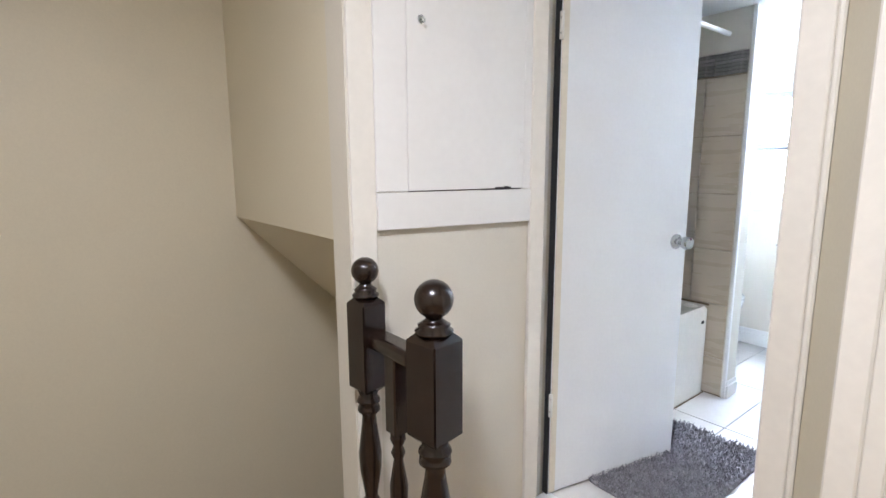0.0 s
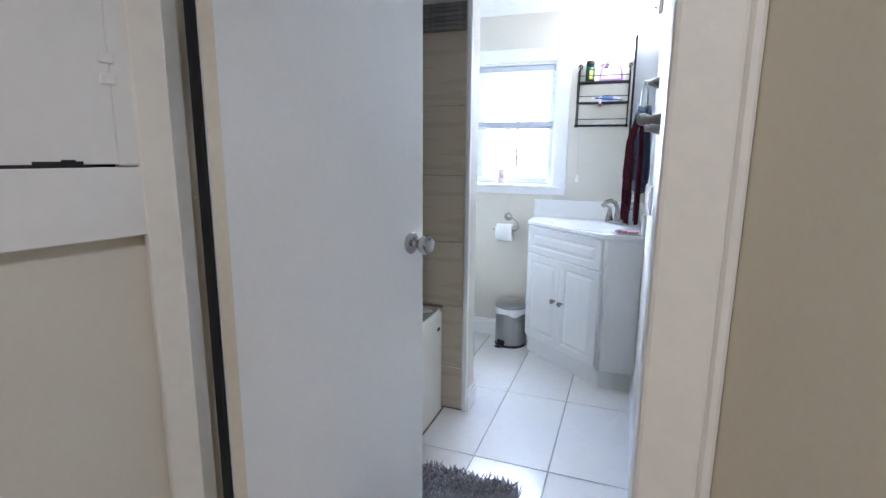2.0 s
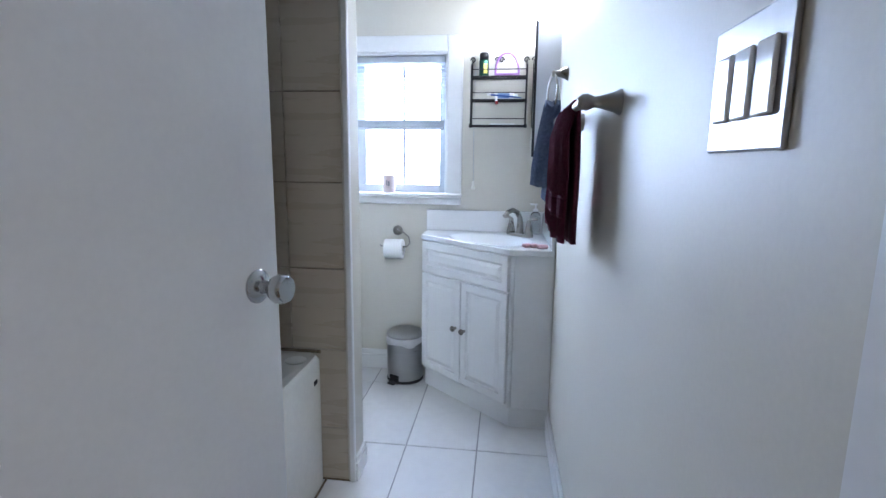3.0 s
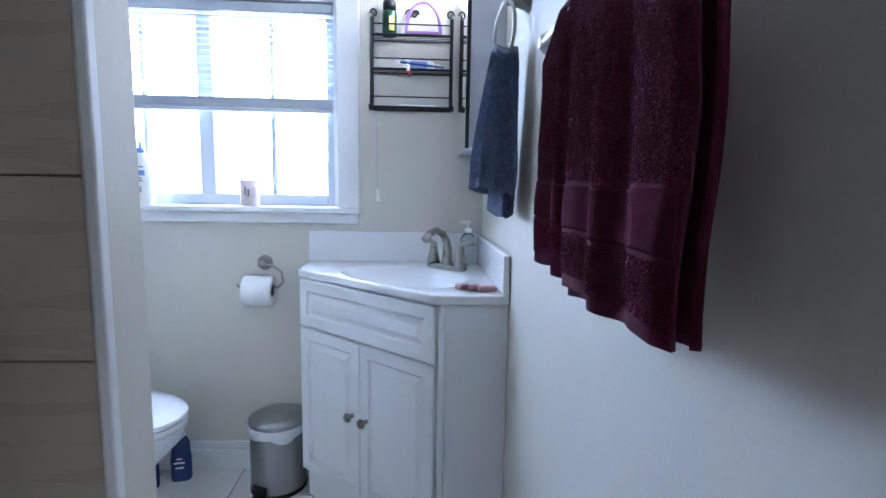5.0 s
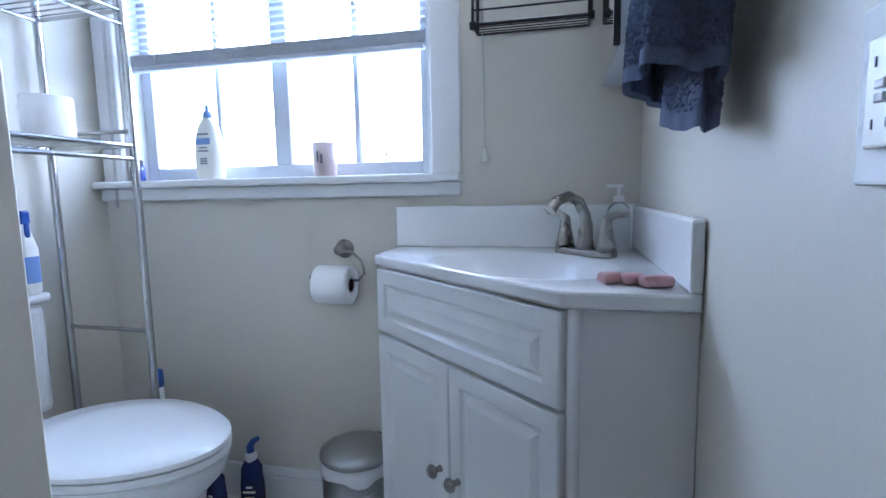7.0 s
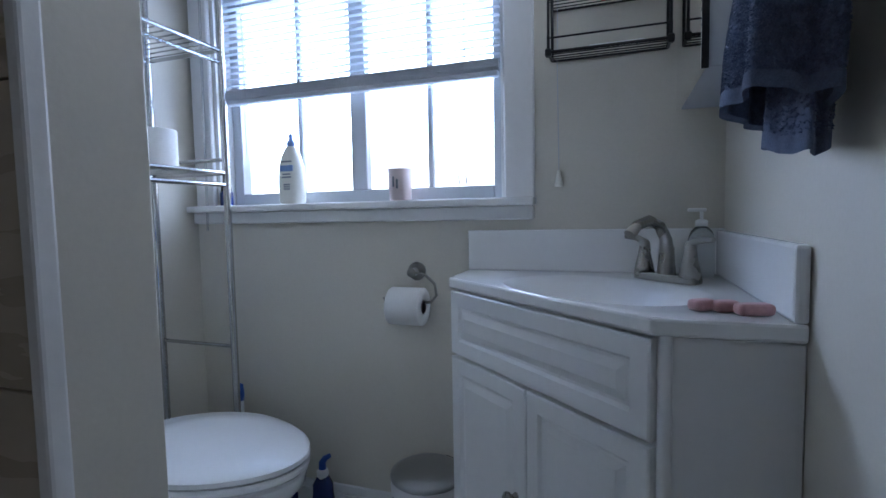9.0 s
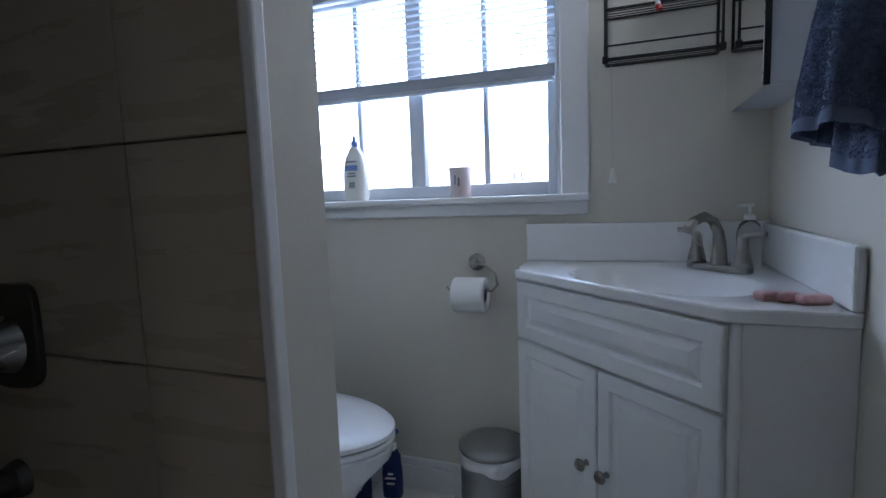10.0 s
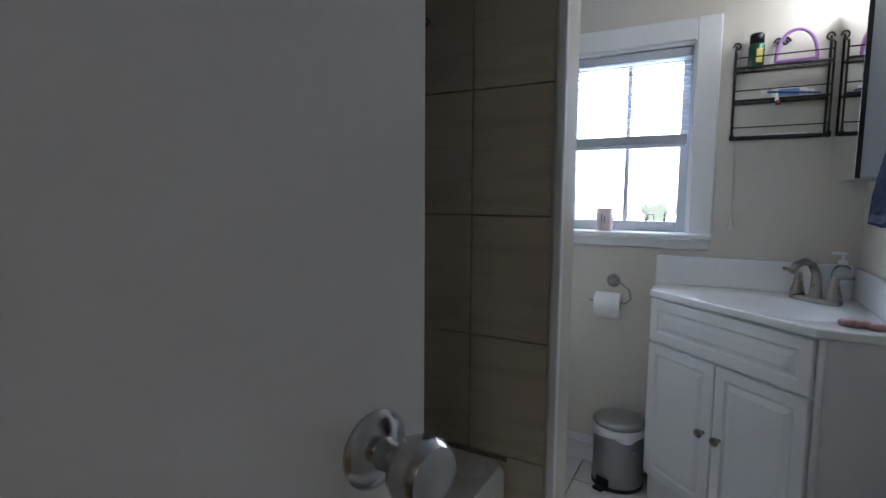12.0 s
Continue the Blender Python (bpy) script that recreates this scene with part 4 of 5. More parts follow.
for i, (dx, dy, rz, L) in enumerate(((-0.012, 0.03, 35, 0.046), (0.026, 0.026, 20, 0.044), (0.066, 0.002, 14, 0.062))):
    sp = thing("soap_bar", "small worn pink soap bar on the counter", "soap", pose(-0.312 + 0.85 * dx, 3.60 + 0.85 * dy, VT + 0.001, 0, 0, rz), "soap bars")
    part("bar", box(-0.42 * L, 0.42 * L, -0.014, 0.014, 0, 0.018, 0.007, 3), M_SOAP, sp)

# ---- mirror cabinet and lamp bar ----
mc = thing("mirror_cabinet", "recess-mounted mirror cabinet with grey metal sides", "mirror cabinet")
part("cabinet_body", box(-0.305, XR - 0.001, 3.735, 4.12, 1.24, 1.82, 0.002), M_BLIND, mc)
part("mirror_door", box(-0.315, -0.3055, 3.733, 4.122, 1.237, 1.823, 0.002), M_MIRROR, mc, "mirror door")
part("door_edge", box(-0.3145, -0.303, 3.728, 3.7325, 1.237, 1.823), M_BLACK, mc, "dark door edge")

lb = thing("vanity_light", "lit vanity light bar above the mirror cabinet", "wall lamp")
part("back_plate", box(-0.225, XR - 0.001, 3.66, 4.10, 1.885, 1.965, 0.006, 2), M_CHROME, lb)
for y in (3.73, 3.88, 4.03):
    shd = part("shade", moved(lathe([(0.02, 0.03), (0.035, 0.02), (0.045, -0.03), (0.05, -0.06), (0.047, -0.06), (0.04, -0.025), (0.0, 0.01)], 24), pose(-0.285, y, 1.945)), M_BULB, lb, "frosted glass shade, lit")
    part("arm", tube([(-0.225, y, 1.93), (-0.27, y, 1.945), (-0.285, y, 1.965)], 0.008), M_CHROME, lb)
    data = bpy.data.lights.new("vanity_bulb", "POINT")
    data.energy, data.color, data.shadow_soft_size = BULB_POWER, (0.78, 0.87, 0.98), 0.03
    bulb = new("vanity_bulb", data)
    bulb.location = (-0.285, y, 1.865)

# ---- towels on the east wall ----
BARX, BARZ = -0.276, 1.328
tb = thing("towel_bar", "brushed nickel towel bar with flared posts", "towel bar")
for y in (2.465, 2.965):
    part("bar_post", moved(lathe([(0.026, 0), (0.026, 0.004), (0.021, 0.012), (0.013, 0.04), (0.011, 0.052), (0.014, 0.058), (0.017, 0.066), (0.016, 0.078), (0.008, 0.086)], 26, "x"), pose(XR, y, BARZ, 0, 180, 0) @ pose(0, 0, 0)), M_NICKEL, tb)
part("bar", moved(lathe([(0.0095, 0), (0.0095, 0.5)], 20, "y"), pose(BARX, 2.465, BARZ)), M_NICKEL, tb)


def hanging(y0, y1, ztop, zb, side, out, ny, nz, seed, d0=0.0, d1=1.0, proud=0.0):
    """One drop of a cloth over the bar, with long soft folds that deepen and drift downwards."""
    r = random.Random(seed)
    waves = [(r.uniform(8, 11), r.uniform(0, 6), 0.006), (r.uniform(27, 33), r.uniform(0, 6), 0.0075), (r.uniform(44, 52), r.uniform(0, 6), 0.003)]
    rows_ = []
    for k in range(nz + 1):
        d = d0 + (d1 - d0) * k / nz
        row = []
        for j in range(ny + 1):
            v = j / ny
            edge = min(v, 1 - v)
            low = zb(v)
            deep = min(1, 0.45 + d * 1.4)
            fold = sum(a * math.sin(f * v + p + 0.5 * d * (n + 1)) for n, (f, p, a) in enumerate(waves)) * deep * (0.45 + 0.75 * v)
            fold += 0.002 * noise.noise(Vector((v * 9, d * 7, seed)))
            x = BARX + side * (0.012 + out * min(1, 5 * d) + proud) + (fold if side < 0 else 0.35 * fold)
            x += -side * 0.006 * max(0, 1 - edge * 26)
            y = y0 + (y1 - y0) * v + 0.006 * d * math.sin(7 * v + seed) + 0.004 * math.sin(9 * d + v)
            row.append((x, y, ztop - (ztop - low) * d))
        rows_.append(row)
    return rows_


def sheet(rows_, thick):
    bm = bmesh.new()
    vs = [[bm.verts.new(p) for p in row] for row in rows_]
    for a, b in zip(vs, vs[1:]):
        for j in range(len(a) - 1):
            bm.faces.new((a[j], a[j + 1], b[j + 1], b[j]))
    bmesh.ops.recalc_face_normals(bm, faces=bm.faces[:])
    bmesh.ops.solidify(bm, geom=bm.faces[:], thickness=thick)
    for f in bm.faces:
        f.smooth = True
    return bm


def terry(name, grid, material, parent, count, seed, skip=None, wrap=False, length=0.003, label=""):
    """Short loops of pile standing off a grid of points; skip: a stretch of rows left bare."""
    r = random.Random(seed)
    v, f = [], []
    nr, nc = len(grid), len(grid[0])
    mid_ = Vector((0, 0, 0))
    for row in grid:
        mid_ += sum((Vector(p) for p in row), Vector()) / (nr * nc)
    while len(f) < 3 * count:
        a, b = r.uniform(0, nr - 1.001), r.uniform(0, (nc if wrap else nc - 1) - 0.001)
        if skip and (skip[0] < a / (nr - 1) < skip[1] or a / (nr - 1) > 0.955):
            continue
        i, j = int(a), int(b)
        fa, fb, j2 = a - i, b - j, (j + 1) % nc
        p00, p01, p10, p11 = Vector(grid[i][j]), Vector(grid[i][j2]), Vector(grid[i + 1][j]), Vector(grid[i + 1][j2])
        p = (p00 * (1 - fb) + p01 * fb) * (1 - fa) + (p10 * (1 - fb) + p11 * fb) * fa
        nrm = (p01 - p00).cross(p10 - p00)
        if nrm.length < 1e-12:
            continue
        nrm.normalize()
        out_ = Vector((p.x - mid_.x, p.y - mid_.y, 0)) if wrap else Vector((-1, 0, 0))
        if nrm.dot(out_) < 0:
            nrm = -nrm
        t1 = nrm.orthogonal().normalized()
        t2 = nrm.cross(t1)
        tip = p + nrm * length * r.uniform(0.5, 1.1) + (t1 * r.gauss(0, 1) + t2 * r.gauss(0, 1)) * 0.0014 + Vector((0, 0, -0.001))
        k, ang = len(v), r.uniform(0, 6.28)
        for q in range(3):
            v.append(p + 0.0014 * (math.cos(ang + 2.094 * q) * t1 + math.sin(ang + 2.094 * q) * t2))
        v.append(tip)
        f += [(k, k + 1, k + 3), (k + 1, k + 2, k + 3), (k + 2, k, k + 3)]
    me = bpy.data.meshes.new(name)
    me.from_pydata(v, [], f)
    me.materials.append(material)
    o = new(name, me)
    o.parent = parent
    return tagged(o, label, kind="stuff")


def front_low(v):
    return 1.023 + 0.012 * v + 0.22 * max(0, v - 0.92) ** 1.3 + 0.002 * math.sin(17 * v)


TY0, TY1 = 2.546, 2.866
front = hanging(TY0, TY1, BARZ + 0.006, front_low, -1, 0.015, 110, 40, 4)
over = [[(BARX + 0.0115 * math.cos(a) * -1, p[1], BARZ + 0.006 + 0.0095 * math.sin(a)) for p in front[0]] for a in [math.pi * i / 6 for i in range(1, 6)]]
back = hanging(TY0 + 0.004, TY1 - 0.004, BARZ + 0.006, lambda v: 1.02 - 0.024 * v + 0.3 * max(0, v - 0.9) ** 1.3, 1, 0.004, 110, 30, 9)
mt = thing("bath_towel", "maroon terry bath towel folded over the towel bar", "towel")
part("cloth", sheet(front[::-1] + over + back, 0.007), M_MAROON, mt)
part("woven_band", sheet(hanging(TY0, TY1, BARZ + 0.006, front_low, -1, 0.015, 110, 12, 4, 0.67, 0.81, 0.0012), 0.0015), M_BAND, mt, "flat woven border")

terry("terry", front, M_MAROON, mt, 100000, 3, (0.655, 0.825), length=0.0014, label="short maroon terry loops")

tr = thing("towel_ring", "brushed nickel towel ring on the wall", "towel ring")
part("ring_post", moved(lathe([(0.026, 0), (0.026, 0.004), (0.021, 0.012), (0.012, 0.04), (0.011, 0.05), (0.014, 0.056), (0.008, 0.062)], 26, "x"), pose(XR, 3.435, 1.548, 0, 180, 0)), M_NICKEL, tr)
part("ring", tube([(-0.255 - 0.012 * math.sin(a), 3.45 + 0.066 * math.sin(a), 1.482 + 0.066 * math.cos(a)) for a in [2 * math.pi * i / 40 for i in range(40)]], 0.0042, 10, True), M_NICKEL, tr)


def gathered(yc, xc, spread0, spread1, depth0, depth1, bottom, seed, n=120):
    """A cloth pulled through a ring: a bunched neck that opens into hanging folds, hollow underneath."""
    rings_ = []
    for i in range(40):
        f = i / 39
        g = min(1, f * 1.25) ** 0.75
        ring = []
        for k in range(n):
            a = 2 * math.pi * k / n
            pleat = math.sin(5 * a + 0.8 + seed + 0.4 * f) + 0.45 * math.sin(9 * a + 2 + 0.9 * f)
            r = 1 + (0.05 + 0.10 * f) * pleat + 0.04 * noise.noise(Vector((2 * math.cos(a), 2 * math.sin(a), 4 * f + seed)))
            y = yc + (spread0 + (spread1 - spread0) * g) * r * math.cos(a) + 0.03 * f
            x = xc - 0.012 * f + (depth0 + (depth1 - depth0) * g) * r * math.sin(a)
            top = 1.452 - 0.03 * abs(math.cos(a)) ** 1.5
            low = bottom(math.sin(a), math.cos(a)) + 0.002 * pleat
            ring.append((min(-0.206, x), y, top - f * (top - low)))
        rings_.append(ring)
    mx = sum(p[0] for p in rings_[-1]) / n
    my = sum(p[1] for p in rings_[-1]) / n
    inner = [[(mx + q * (x - mx), my + q * (y - my), z + up) for x, y, z in rings_[-1]] for q, up in ((0.86, 0.002), (0.74, 0.09))]
    return rings_, inner


bt = thing("hand_towel", "slate blue terry hand towel bunched through the ring", "towel")
for name_, args, piles in (("front_fold", (3.43, -0.258, 0.03, 0.098, 0.022, 0.052, lambda s, c: 1.112 - 0.012 * s - 0.006 * c, 0.0), 24000), ("back_fold", (3.445, -0.236, 0.02, 0.07, 0.014, 0.026, lambda s, c: 1.068 + 0.012 * c, 2.0), 7000)):
    drape, tucked = gathered(*args)
    fold_ = part(name_, loft(drape + tucked), M_BLUE, bt)
    hx = sum(p[0] for p in drape[-1]) / len(drape[-1])
    hy = sum(p[1] for p in drape[-1]) / len(drape[-1])
    hem = [[((x - hx) * 1.025 + hx if x < hx else x, (y - hy) * 1.025 + hy, z - dz) for x, y, z in row] for row, dz in ((drape[-3], 0), (drape[-2], 0), (drape[-1], 0.002))]
    part("hem", loft(hem + tucked[:1], False), M_HEM, fold_, "flat woven hem")
    terry("terry", drape[2:-2], M_BLUE, fold_, piles, 6, wrap=True, length=0.0025, label="short slate blue terry loops")

# ---- switch plates ----
sw = thing("switch_plate", "steel switch plate with three white rockers", "light switch")
part("plate", box(XR - 0.006, XR - 0.0005, 1.825, 1.98, 1.215, 1.34, 0.003, 2), M_STEELP, sw)
for y in (1.86, 1.9025, 1.945):
    part("rocker", box(XR - 0.011, XR - 0.006, y - 0.0165, y + 0.0165, 1.245, 1.31, 0.003, 2), M_PORC, sw)
gf = thing("outlet_plate", "white wall outlet with test buttons", "outlet")
part("plate", box(XR - 0.009, XR - 0.0005, 3.107, 3.18, 0.99, 1.105, 0.003, 2), M_PAPER, gf)
part("receptacle", box(XR - 0.0145, XR - 0.009, 3.126, 3.161, 1.013, 1.082, 0.002, 2), M_LOTION, gf)
for z in (1.028, 1.066):
    for y in (3.136, 3.151):
        part("slot", box(XR - 0.0152, XR - 0.0143, y - 0.0008, y + 0.0008, z - 0.003, z + 0.003), M_INK, gf)
for z in (1.0435, 1.052):
    part("button", box(XR - 0.0165, XR - 0.0143, 3.138, 3.149, z - 0.0032, z + 0.0032, 0.001), M_PAPER, gf)

# ---- wall rack with toiletries ----
KX0, KX1, KYB, KYF = -0.617, -0.333, YW - 0.004, YW - 0.085
wr = thing("wall_rack", "black wire wall rack with three shelves and scrolls", "wall shelf")
for x in (KX0, KX1):
    part("side_wire", tube([(x, KYB, 1.73), (x, KYB, 1.40), (x, KYF, 1.40), (x, KYF, 1.44)], 0.004, 8), M_BLACK, wr)
    part("side_wire", tube([(x, KYF, 1.40), (x, KYF, 1.70), (x, KYB, 1.73)], 0.0035, 8), M_BLACK, wr)
for z in (1.40, 1.53, 1.645):
    sh = part("shelf", joined(tube([(KX0, KYF, z), (KX1, KYF, z)], 0.0042, 8), tube([(KX0, KYB, z), (KX1, KYB, z)], 0.003, 8)), M_BLACK, wr)
    for i in range(3):
        y = KYF + (i + 1) * (KYB - KYF) / 4
        part("shelf_wire", tube([(KX0, y, z), (KX1, y, z)], 0.0016, 6), M_BLACK, sh)
    part("guard_wire", tube([(KX0, KYF, z + 0.035), (KX1, KYF, z + 0.035)], 0.0024, 6), M_BLACK, wr)
for sx, c in ((1, KX0), (-1, KX1), (1, -0.49), (-1, -0.46)):
    pts = [(c - sx * 0.014 * (1 - t / 14) * math.cos(t * 0.62) + sx * 0.004, KYB, 1.735 + 0.018 * (1 - t / 14) * math.sin(t * 0.62) + 0.004) for t in range(13)]
    part("scroll", tube(pts, 0.003, 7), M_BLACK, wr)
for z in (1.395,):
    for x in (KX0, KX1):
        part("clip", box(x - 0.008, x + 0.008, KYF - 0.006, KYF + 0.01, z - 0.006, z + 0.014, 0.003), M_BLACK, wr)
can = thing("spray_can", "dark green spray can with black cap", "spray can", Matrix.Translation((-0.555, YW - 0.042, 1.649)) @ Matrix.Scale(1.25, 4))
part("can_body", lathe([(0.019, 0), (0.0205, 0.003), (0.0205, 0.062), (0.018, 0.068)], 24), M_GREEN, can)
part("cap", lathe([(0.0185, 0.068), (0.0185, 0.092), (0.015, 0.096)], 24), M_BLACK, can)
part("print_bar", moved(box(-0.008, 0.008, -0.0214, -0.0195, 0.012, 0.05), pose(0, 0, 0, 0, 0, 20)), M_YELLOW, can)
hb = thing("headband", "lilac plastic headband on the top shelf", "headband")
part("band", tube([(-0.435 + 0.06 * math.cos(a), YW - 0.05, 1.654 + 0.112 * max(0, math.sin(a)) ** 0.8) for a in [math.pi * i / 20 for i in range(21)]], 0.006, 8), M_PURPLE, hb)
tray = thing("comb", "lilac comb lying on the top shelf", "comb")
part("spine", box(-0.50, -0.38, YW - 0.08, YW - 0.06, 1.6505, 1.662, 0.004, 2), M_PURPLE, tray)
tp = thing("toothpaste_tube", "white and blue toothpaste tube on the middle shelf", "tube")
part("tube", moved(loft([[(x, y, z) for x, y in outline_of(a, b, 18)] for a, b, z in ((0.02, 0.001, 0), (0.018, 0.009, 0.05), (0.0155, 0.0145, 0.1), (0.009, 0.009, 0.107))]), pose(-0.50, YW - 0.05, 1.553, 0, 90, 8)), M_PAPER, tp)
part("stripe", moved(box(-0.012, 0.012, -0.0125, -0.0105, 0.02, 0.08), pose(-0.50, YW - 0.05, 1.553, 0, 90, 8)), M_LABEL, tp)
part("cap", moved(lathe([(0.009, 0.107), (0.009, 0.125)], 14), pose(-0.50, YW - 0.05, 1.553, 0, 90, 8)), M_PAPER, tp)
tbr = thing("toothbrush", "blue toothbrush lying on the middle shelf", "toothbrush")
part("handle", tube([(-0.52, YW - 0.075, 1.556), (-0.44, YW - 0.074, 1.549), (-0.36, YW - 0.07, 1.541)], [0.004, 0.0045, 0.003], 8), M_CAPBLUE, tbr)
part("bristle_head", box(-0.535, -0.515, YW - 0.08, YW - 0.07, 1.551, 1.566, 0.002), M_PAPER, tbr)
rs = thing("red_cap_tube", "small white tube with red cap poking through the shelf", "tube")
part("tube", tube([(-0.49, YW - 0.078, 1.546), (-0.485, YW - 0.09, 1.52)], 0.007, 10), M_PAPER, rs)
part("cap", tube([(-0.485, YW - 0.09, 1.52), (-0.482, YW - 0.094, 1.508)], 0.008, 10), M_RED, rs)
cb = thing("white_comb", "white comb lying on the lowest shelf", "comb")
part("spine", box(-0.52, -0.39, YW - 0.07, YW - 0.045, 1.4065, 1.412, 0.003), M_PAPER, cb)

# ---- on the sill ----
lo = thing("lotion_bottle", "white pump lotion bottle with blue label on the sill", "bottle", Matrix.Translation((-1.455, YW - 0.005, 1.0405)) @ Matrix.Diagonal((1.15, 1.1, 1.18, 1)))
part("bottle", loft([[(x, y, z) for x, y in outline_of(a, b, 24, 2.6)] for a, b, z in ((0.034, 0.024, 0), (0.038, 0.027, 0.008), (0.0385, 0.027, 0.06), (0.036, 0.026, 0.1), (0.028, 0.021, 0.13), (0.017, 0.015, 0.15), (0.0115, 0.0115, 0.157))]), M_LOTION, lo)
part("label_bar", box(-0.021, 0.021, -0.0285, -0.025, 0.088, 0.104, 0.001), M_LABEL, lo, "blue label bar")
for k, w in ((0.112, 0.018), (0.078, 0.012), (0.07, 0.015), (0.05, 0.01), (0.044, 0.01), (0.038, 0.01)):
    part("print_line", box(-w, w, -0.0285, -0.026, k, k + 0.004), M_INK, lo)
part("pump", lathe([(0.0115, 0.157), (0.0115, 0.172), (0.006, 0.175), (0.005, 0.19), (0.003, 0.192)], 18), M_LABEL, lo, "blue pump top")
cu = thing("candle_cup", "frosted pink glass cup with a printed motif on the sill", "cup", pose(-1.068, YW - 0.01, 1.0405))
part("glass", lathe([(0.03, 0), (0.033, 0.004), (0.037, 0.095), (0.035, 0.095), (0.031, 0.008), (0, 0.006)], 30), M_FROST, cu)
part("fill", lathe([(0.0295, 0.0065), (0.032, 0.045), (0.0, 0.046)], 30), M_PINK, cu, "pink wax")
part("motif", joined(box(-0.008, -0.004, -0.0385, -0.034, 0.04, 0.07), box(0.003, 0.008, -0.0385, -0.034, 0.035, 0.062)), M_INK, cu)
jr = thing("small_jar", "small dark jar at the end of the sill", "jar", pose(-1.735, YW + 0.005, 1.0405))
part("jar", lathe([(0.02, 0), (0.022, 0.004), (0.022, 0.045), (0.015, 0.052)], 20), M_NAVY, jr)
part("lid", lathe([(0.017, 0.052), (0.017, 0.066), (0.012, 0.068)], 20), M_BLACK, jr)

# ---- shaggy bath mat ----
mat_thing = thing("bath_mat", "dark grey shaggy bath mat with rounded corners", "bath mat", pose(-0.795, 2.22, 0.001), kind="")
part("backing", prism([(x, y) for x, y in outline_of(0.215, 0.375, 60, 9)], 0, 0.008), M_RUG, mat_thing)
rng = random.Random(5)
verts, faces = [], []
while len(verts) < 9 * 5200:
    x, y = rng.uniform(-0.22, 0.22), rng.uniform(-0.38, 0.38)
    if (abs(x) / 0.218) ** 9 + (abs(y) / 0.378) ** 9 > 1:
        continue
    a, L, lean = rng.uniform(0, 6.28), rng.uniform(0.016, 0.03), rng.uniform(0.006, 0.024)
    b = rng.uniform(0, 6.28)
    i0 = len(verts)
    for r, h, l in ((0.0032, 0.005, 0), (0.0028, 0.6, 0.5), (0.0012, 1.0, 1.0)):
        for k in range(3):
            verts.append((x + r * math.cos(a + 2.094 * k) + l * lean * math.cos(b), y + r * math.sin(a + 2.094 * k) + l * lean * math.sin(b), 0.006 + h * L * (1 if h > 0.1 else 0)))
    for q in (0, 3):
        for k in range(3):
            faces.append((i0 + q + k, i0 + q + (k + 1) % 3, i0 + q + 3 + (k + 1) % 3, i0 + q + 3 + k))
    faces.append((i0 + 6, i0 + 7, i0 + 8))
pile = bpy.data.meshes.new("pile")
pile.from_pydata(verts, [], faces)
pile.materials.append(M_RUG)
po = new("shag", pile)
po.parent = mat_thing
tagged(po, "grey shag pile", kind="stuff")

# ---- outside ----
structure("ground", box(-60, 60, -60, 120, -2.7, -2.6), M_GROUND, "lawn outside the window", "ground")
structure("backdrop", box(-170, 170, 90, 90.2, -3, 90), M_HAZE, "white overcast sky beyond the garden", "sky")


def tree(x, y, h, seed):
    r = random.Random(seed)
    th = thing("tree", "distant tree with pale glowing leaves in place of haze", "tree", pose(x, y, -2.6))
    limbs = [tube([(0, 0, 0), (0.1, 0, h * 0.4), (0.05, 0.1, h * 0.75)], [0.22, 0.16, 0.06], 8)]
    for i in range(6):
        a = r.uniform(0, 6.28)
        limbs.append(tube([(0.08, 0, h * (0.35 + 0.05 * i)), (0.9 * math.cos(a), 0.9 * math.sin(a), h * (0.5 + 0.06 * i))], [0.08, 0.03], 6))
    part("trunk", joined(*limbs), M_BARK, th)
    v, f = [], []
    lobes = [(Vector((r.uniform(-1.8, 1.8), r.uniform(-1, 1), h * r.uniform(0.3, 0.78))), r.uniform(0.5, 1.1)) for _ in range(9)]
    for _ in range(2600):
        c, rad = lobes[r.randrange(9)]
        d = Vector((r.gauss(0, 1), r.gauss(0, 1), r.gauss(0, 1))).normalized() * rad * r.uniform(0.5, 1.08)
        u = Vector((r.gauss(0, 1), r.gauss(0, 1), r.gauss(0, 1))).normalized() * 0.12
        w = u.orthogonal().normalized() * 0.07
        p, i0 = c + d, len(v)
        v += [p - u, p + w, p + u, p - w]
        f.append((i0, i0 + 1, i0 + 2, i0 + 3))
    # Crown glows faintly to look washed out by distance.
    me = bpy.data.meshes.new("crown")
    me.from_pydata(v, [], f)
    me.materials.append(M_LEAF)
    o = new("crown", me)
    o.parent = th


tree(-9.4, 76, 3.7, 3)
tree(-7.4, 80, 3.9, 8)

# ---- pieces: floor tiles and wall tiles ----
GAP = 0.0025


def tile_piece(cache, parent, material, w, d, h, x, y, z, axis):
    key = (round(w, 3), round(d, 3), axis)
    if key not in cache:
        if axis == "z":
            bm = box(-w / 2, w / 2, -d / 2, d / 2, 0, h, 0.0015)
        elif axis == "y":
            bm = box(-w / 2, w / 2, -h, 0, -d / 2, d / 2, 0.0015)
        else:
            bm = box(0, h, -w / 2, w / 2, -d / 2, d / 2, 0.0015)
        cache[key] = mesh_of(bm, material, "tile")
    o = new("tile", cache[key])
    o.location = (x, y, z)
    o.parent = parent


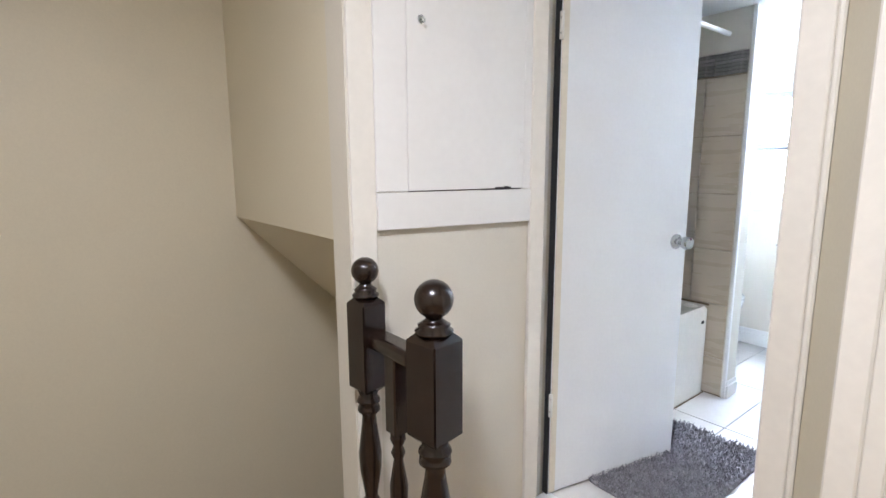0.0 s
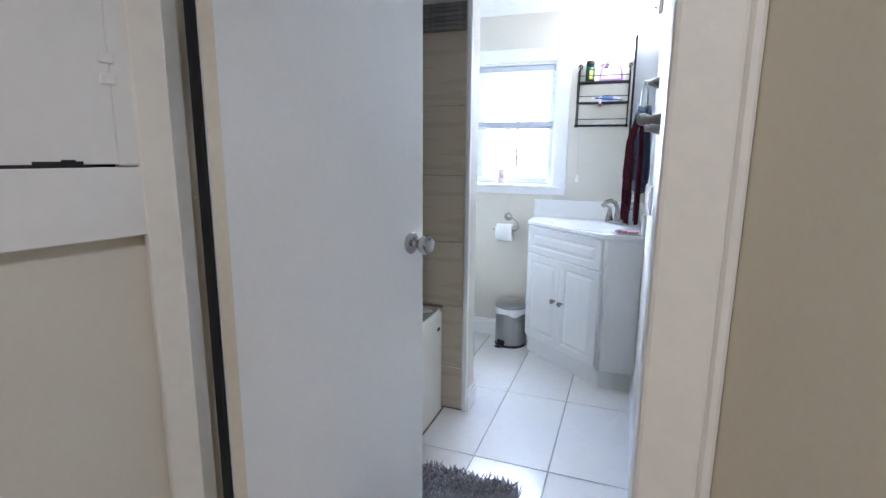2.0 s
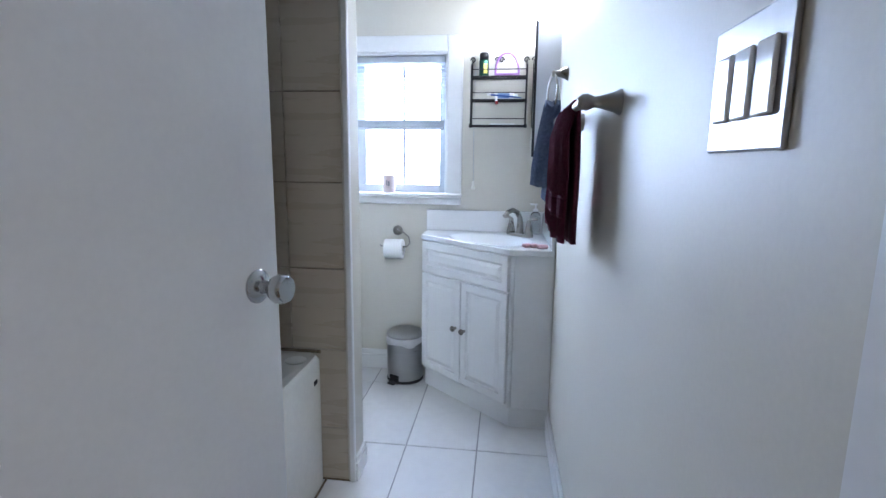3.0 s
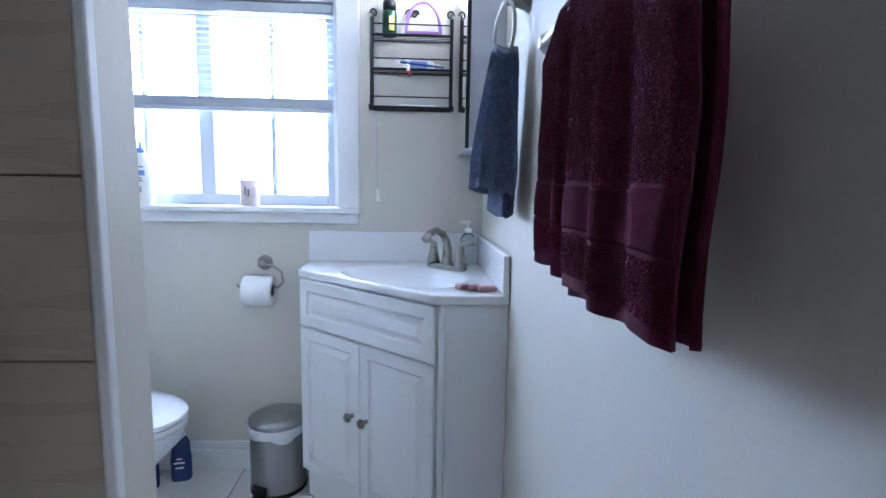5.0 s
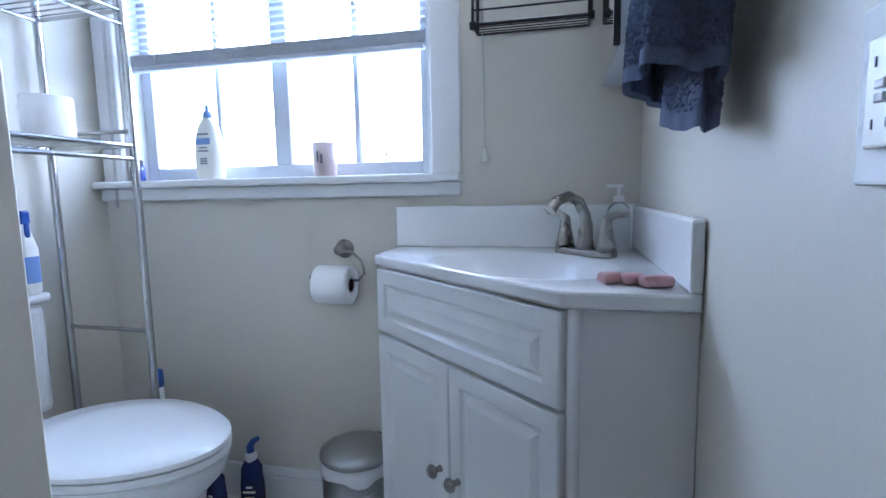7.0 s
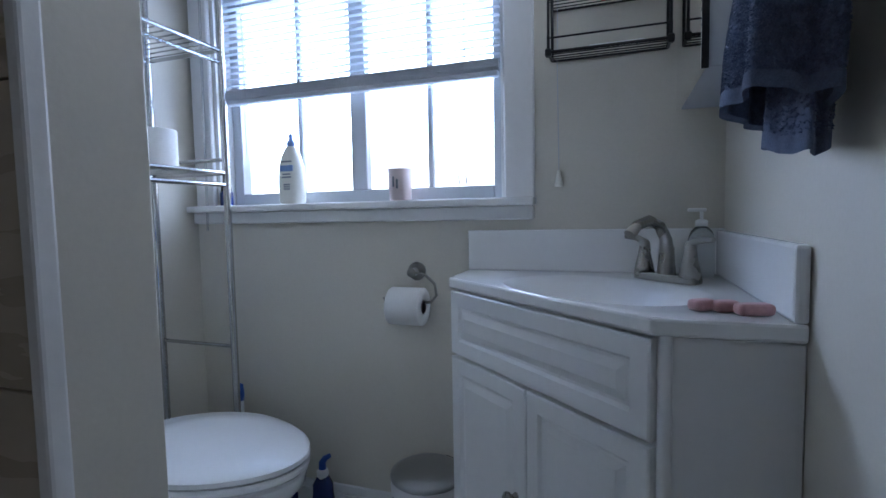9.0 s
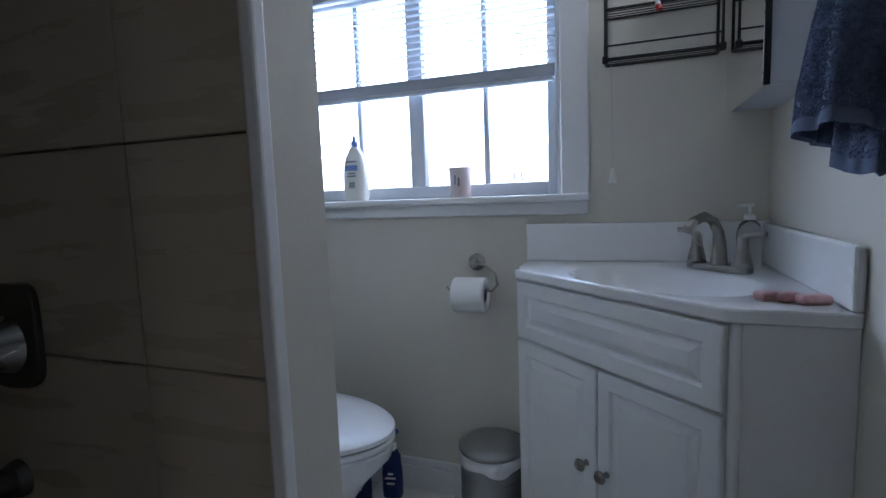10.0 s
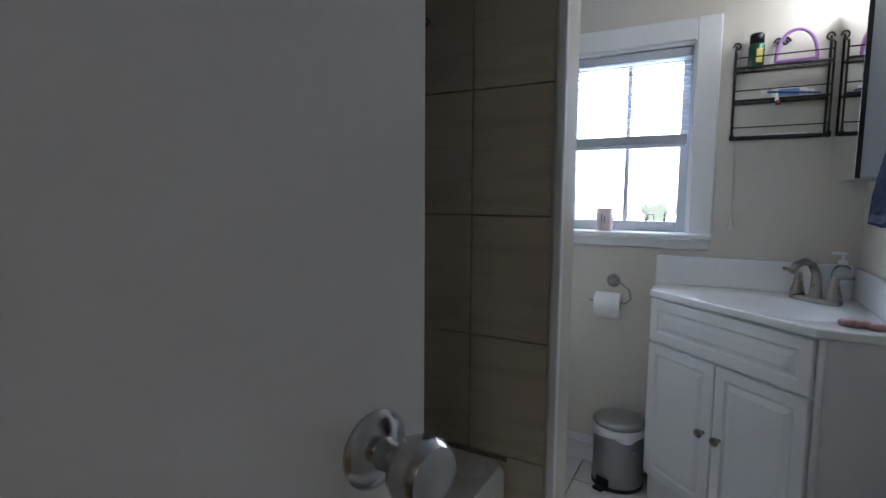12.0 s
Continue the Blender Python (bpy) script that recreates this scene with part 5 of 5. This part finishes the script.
cache = {}
xs = [XL, -1.731, -1.426, -1.121, -0.816, -0.511, -0.206, XR]
ys = [YD + 0.12, 2.126, 2.736, 3.346, 3.956, YW]
for a, b in zip(xs, xs[1:]):
    for c, d in zip(ys, ys[1:]):
        if b - a > 0.02:
            tile_piece(cache, floor, M_TILE, b - a - 2 * GAP, d - c - 2 * GAP, 0.006, (a + b) / 2, (c + d) / 2, -0.006, "z")
        else:
            tile_piece(cache, floor, M_TILE, b - a - GAP, d - c - 2 * GAP, 0.006, (a + b) / 2 + GAP / 2, (c + d) / 2, -0.006, "z")
cache = {}
rows = [0.0, 0.214, 0.522, 0.826, 1.132, 1.438, 1.745]
cols = [XL + 0.001, -1.80, -1.19, -0.977]
for z0, z1 in zip(rows, rows[1:]):
    for a, b in zip(cols, cols[1:]):
        tile_piece(cache, partition, M_WTILE, b - a - 0.003, z1 - z0 - 0.003, 0.012, (a + b) / 2, YP + 0.012, (z0 + z1) / 2, "y")
cache = {}
for z0, z1 in zip(rows[2:], rows[3:]):
    for a, b in zip((YD + 0.122, 1.845, 2.455), (1.845, 2.455, YP)):
        tile_piece(cache, wall_west, M_WTILE, b - a - 0.003, z1 - z0 - 0.003, 0.012, XL + 0.0005, (a + b) / 2, (z0 + z1) / 2, "x")
part("caulk_line", box(XL + 0.014, -1.08, YP - 0.005, YP - 0.0005, TZ - 0.002, TZ + 0.011, 0.002), M_STAIN, partition, "dark mildewed caulk")
part("caulk_line", box(XL + 0.0125, XL + 0.018, YD + 0.13, YP - 0.006, TZ - 0.002, TZ + 0.011, 0.002), M_STAIN, wall_west, "dark mildewed caulk")
part("floor_caulk", box(-1.09, -0.966, YP - 0.005, YP + 0.001, 0.0, 0.005), M_STAIN, partition, "brown stained caulk")
part("tub_floor_caulk", box(TX - 0.001, TX + 0.006, YD + 0.13, YP - 0.002, 0.0, 0.004), M_STAIN, tub, "brown stained caulk")
# mosaic band of thin strips, and the painted wall above it
cache = {}
for i in range(6):
    z = 1.752 + i * 0.0185
    for a, b in ((XL + 0.014, -1.6), (-1.6, -1.33), (-1.33, -1.15), (-1.15, -0.977)):
        tile_piece(cache, partition, M_MOSAIC, b - a - 0.002, 0.0165, 0.013, (a + b) / 2, YP + 0.012, z + 0.009, "y")
part("plaster_over_tiles", box(XL, -0.977, YP + 0.002, YP + 0.012, 1.864, CEIL), M_WALL, partition)
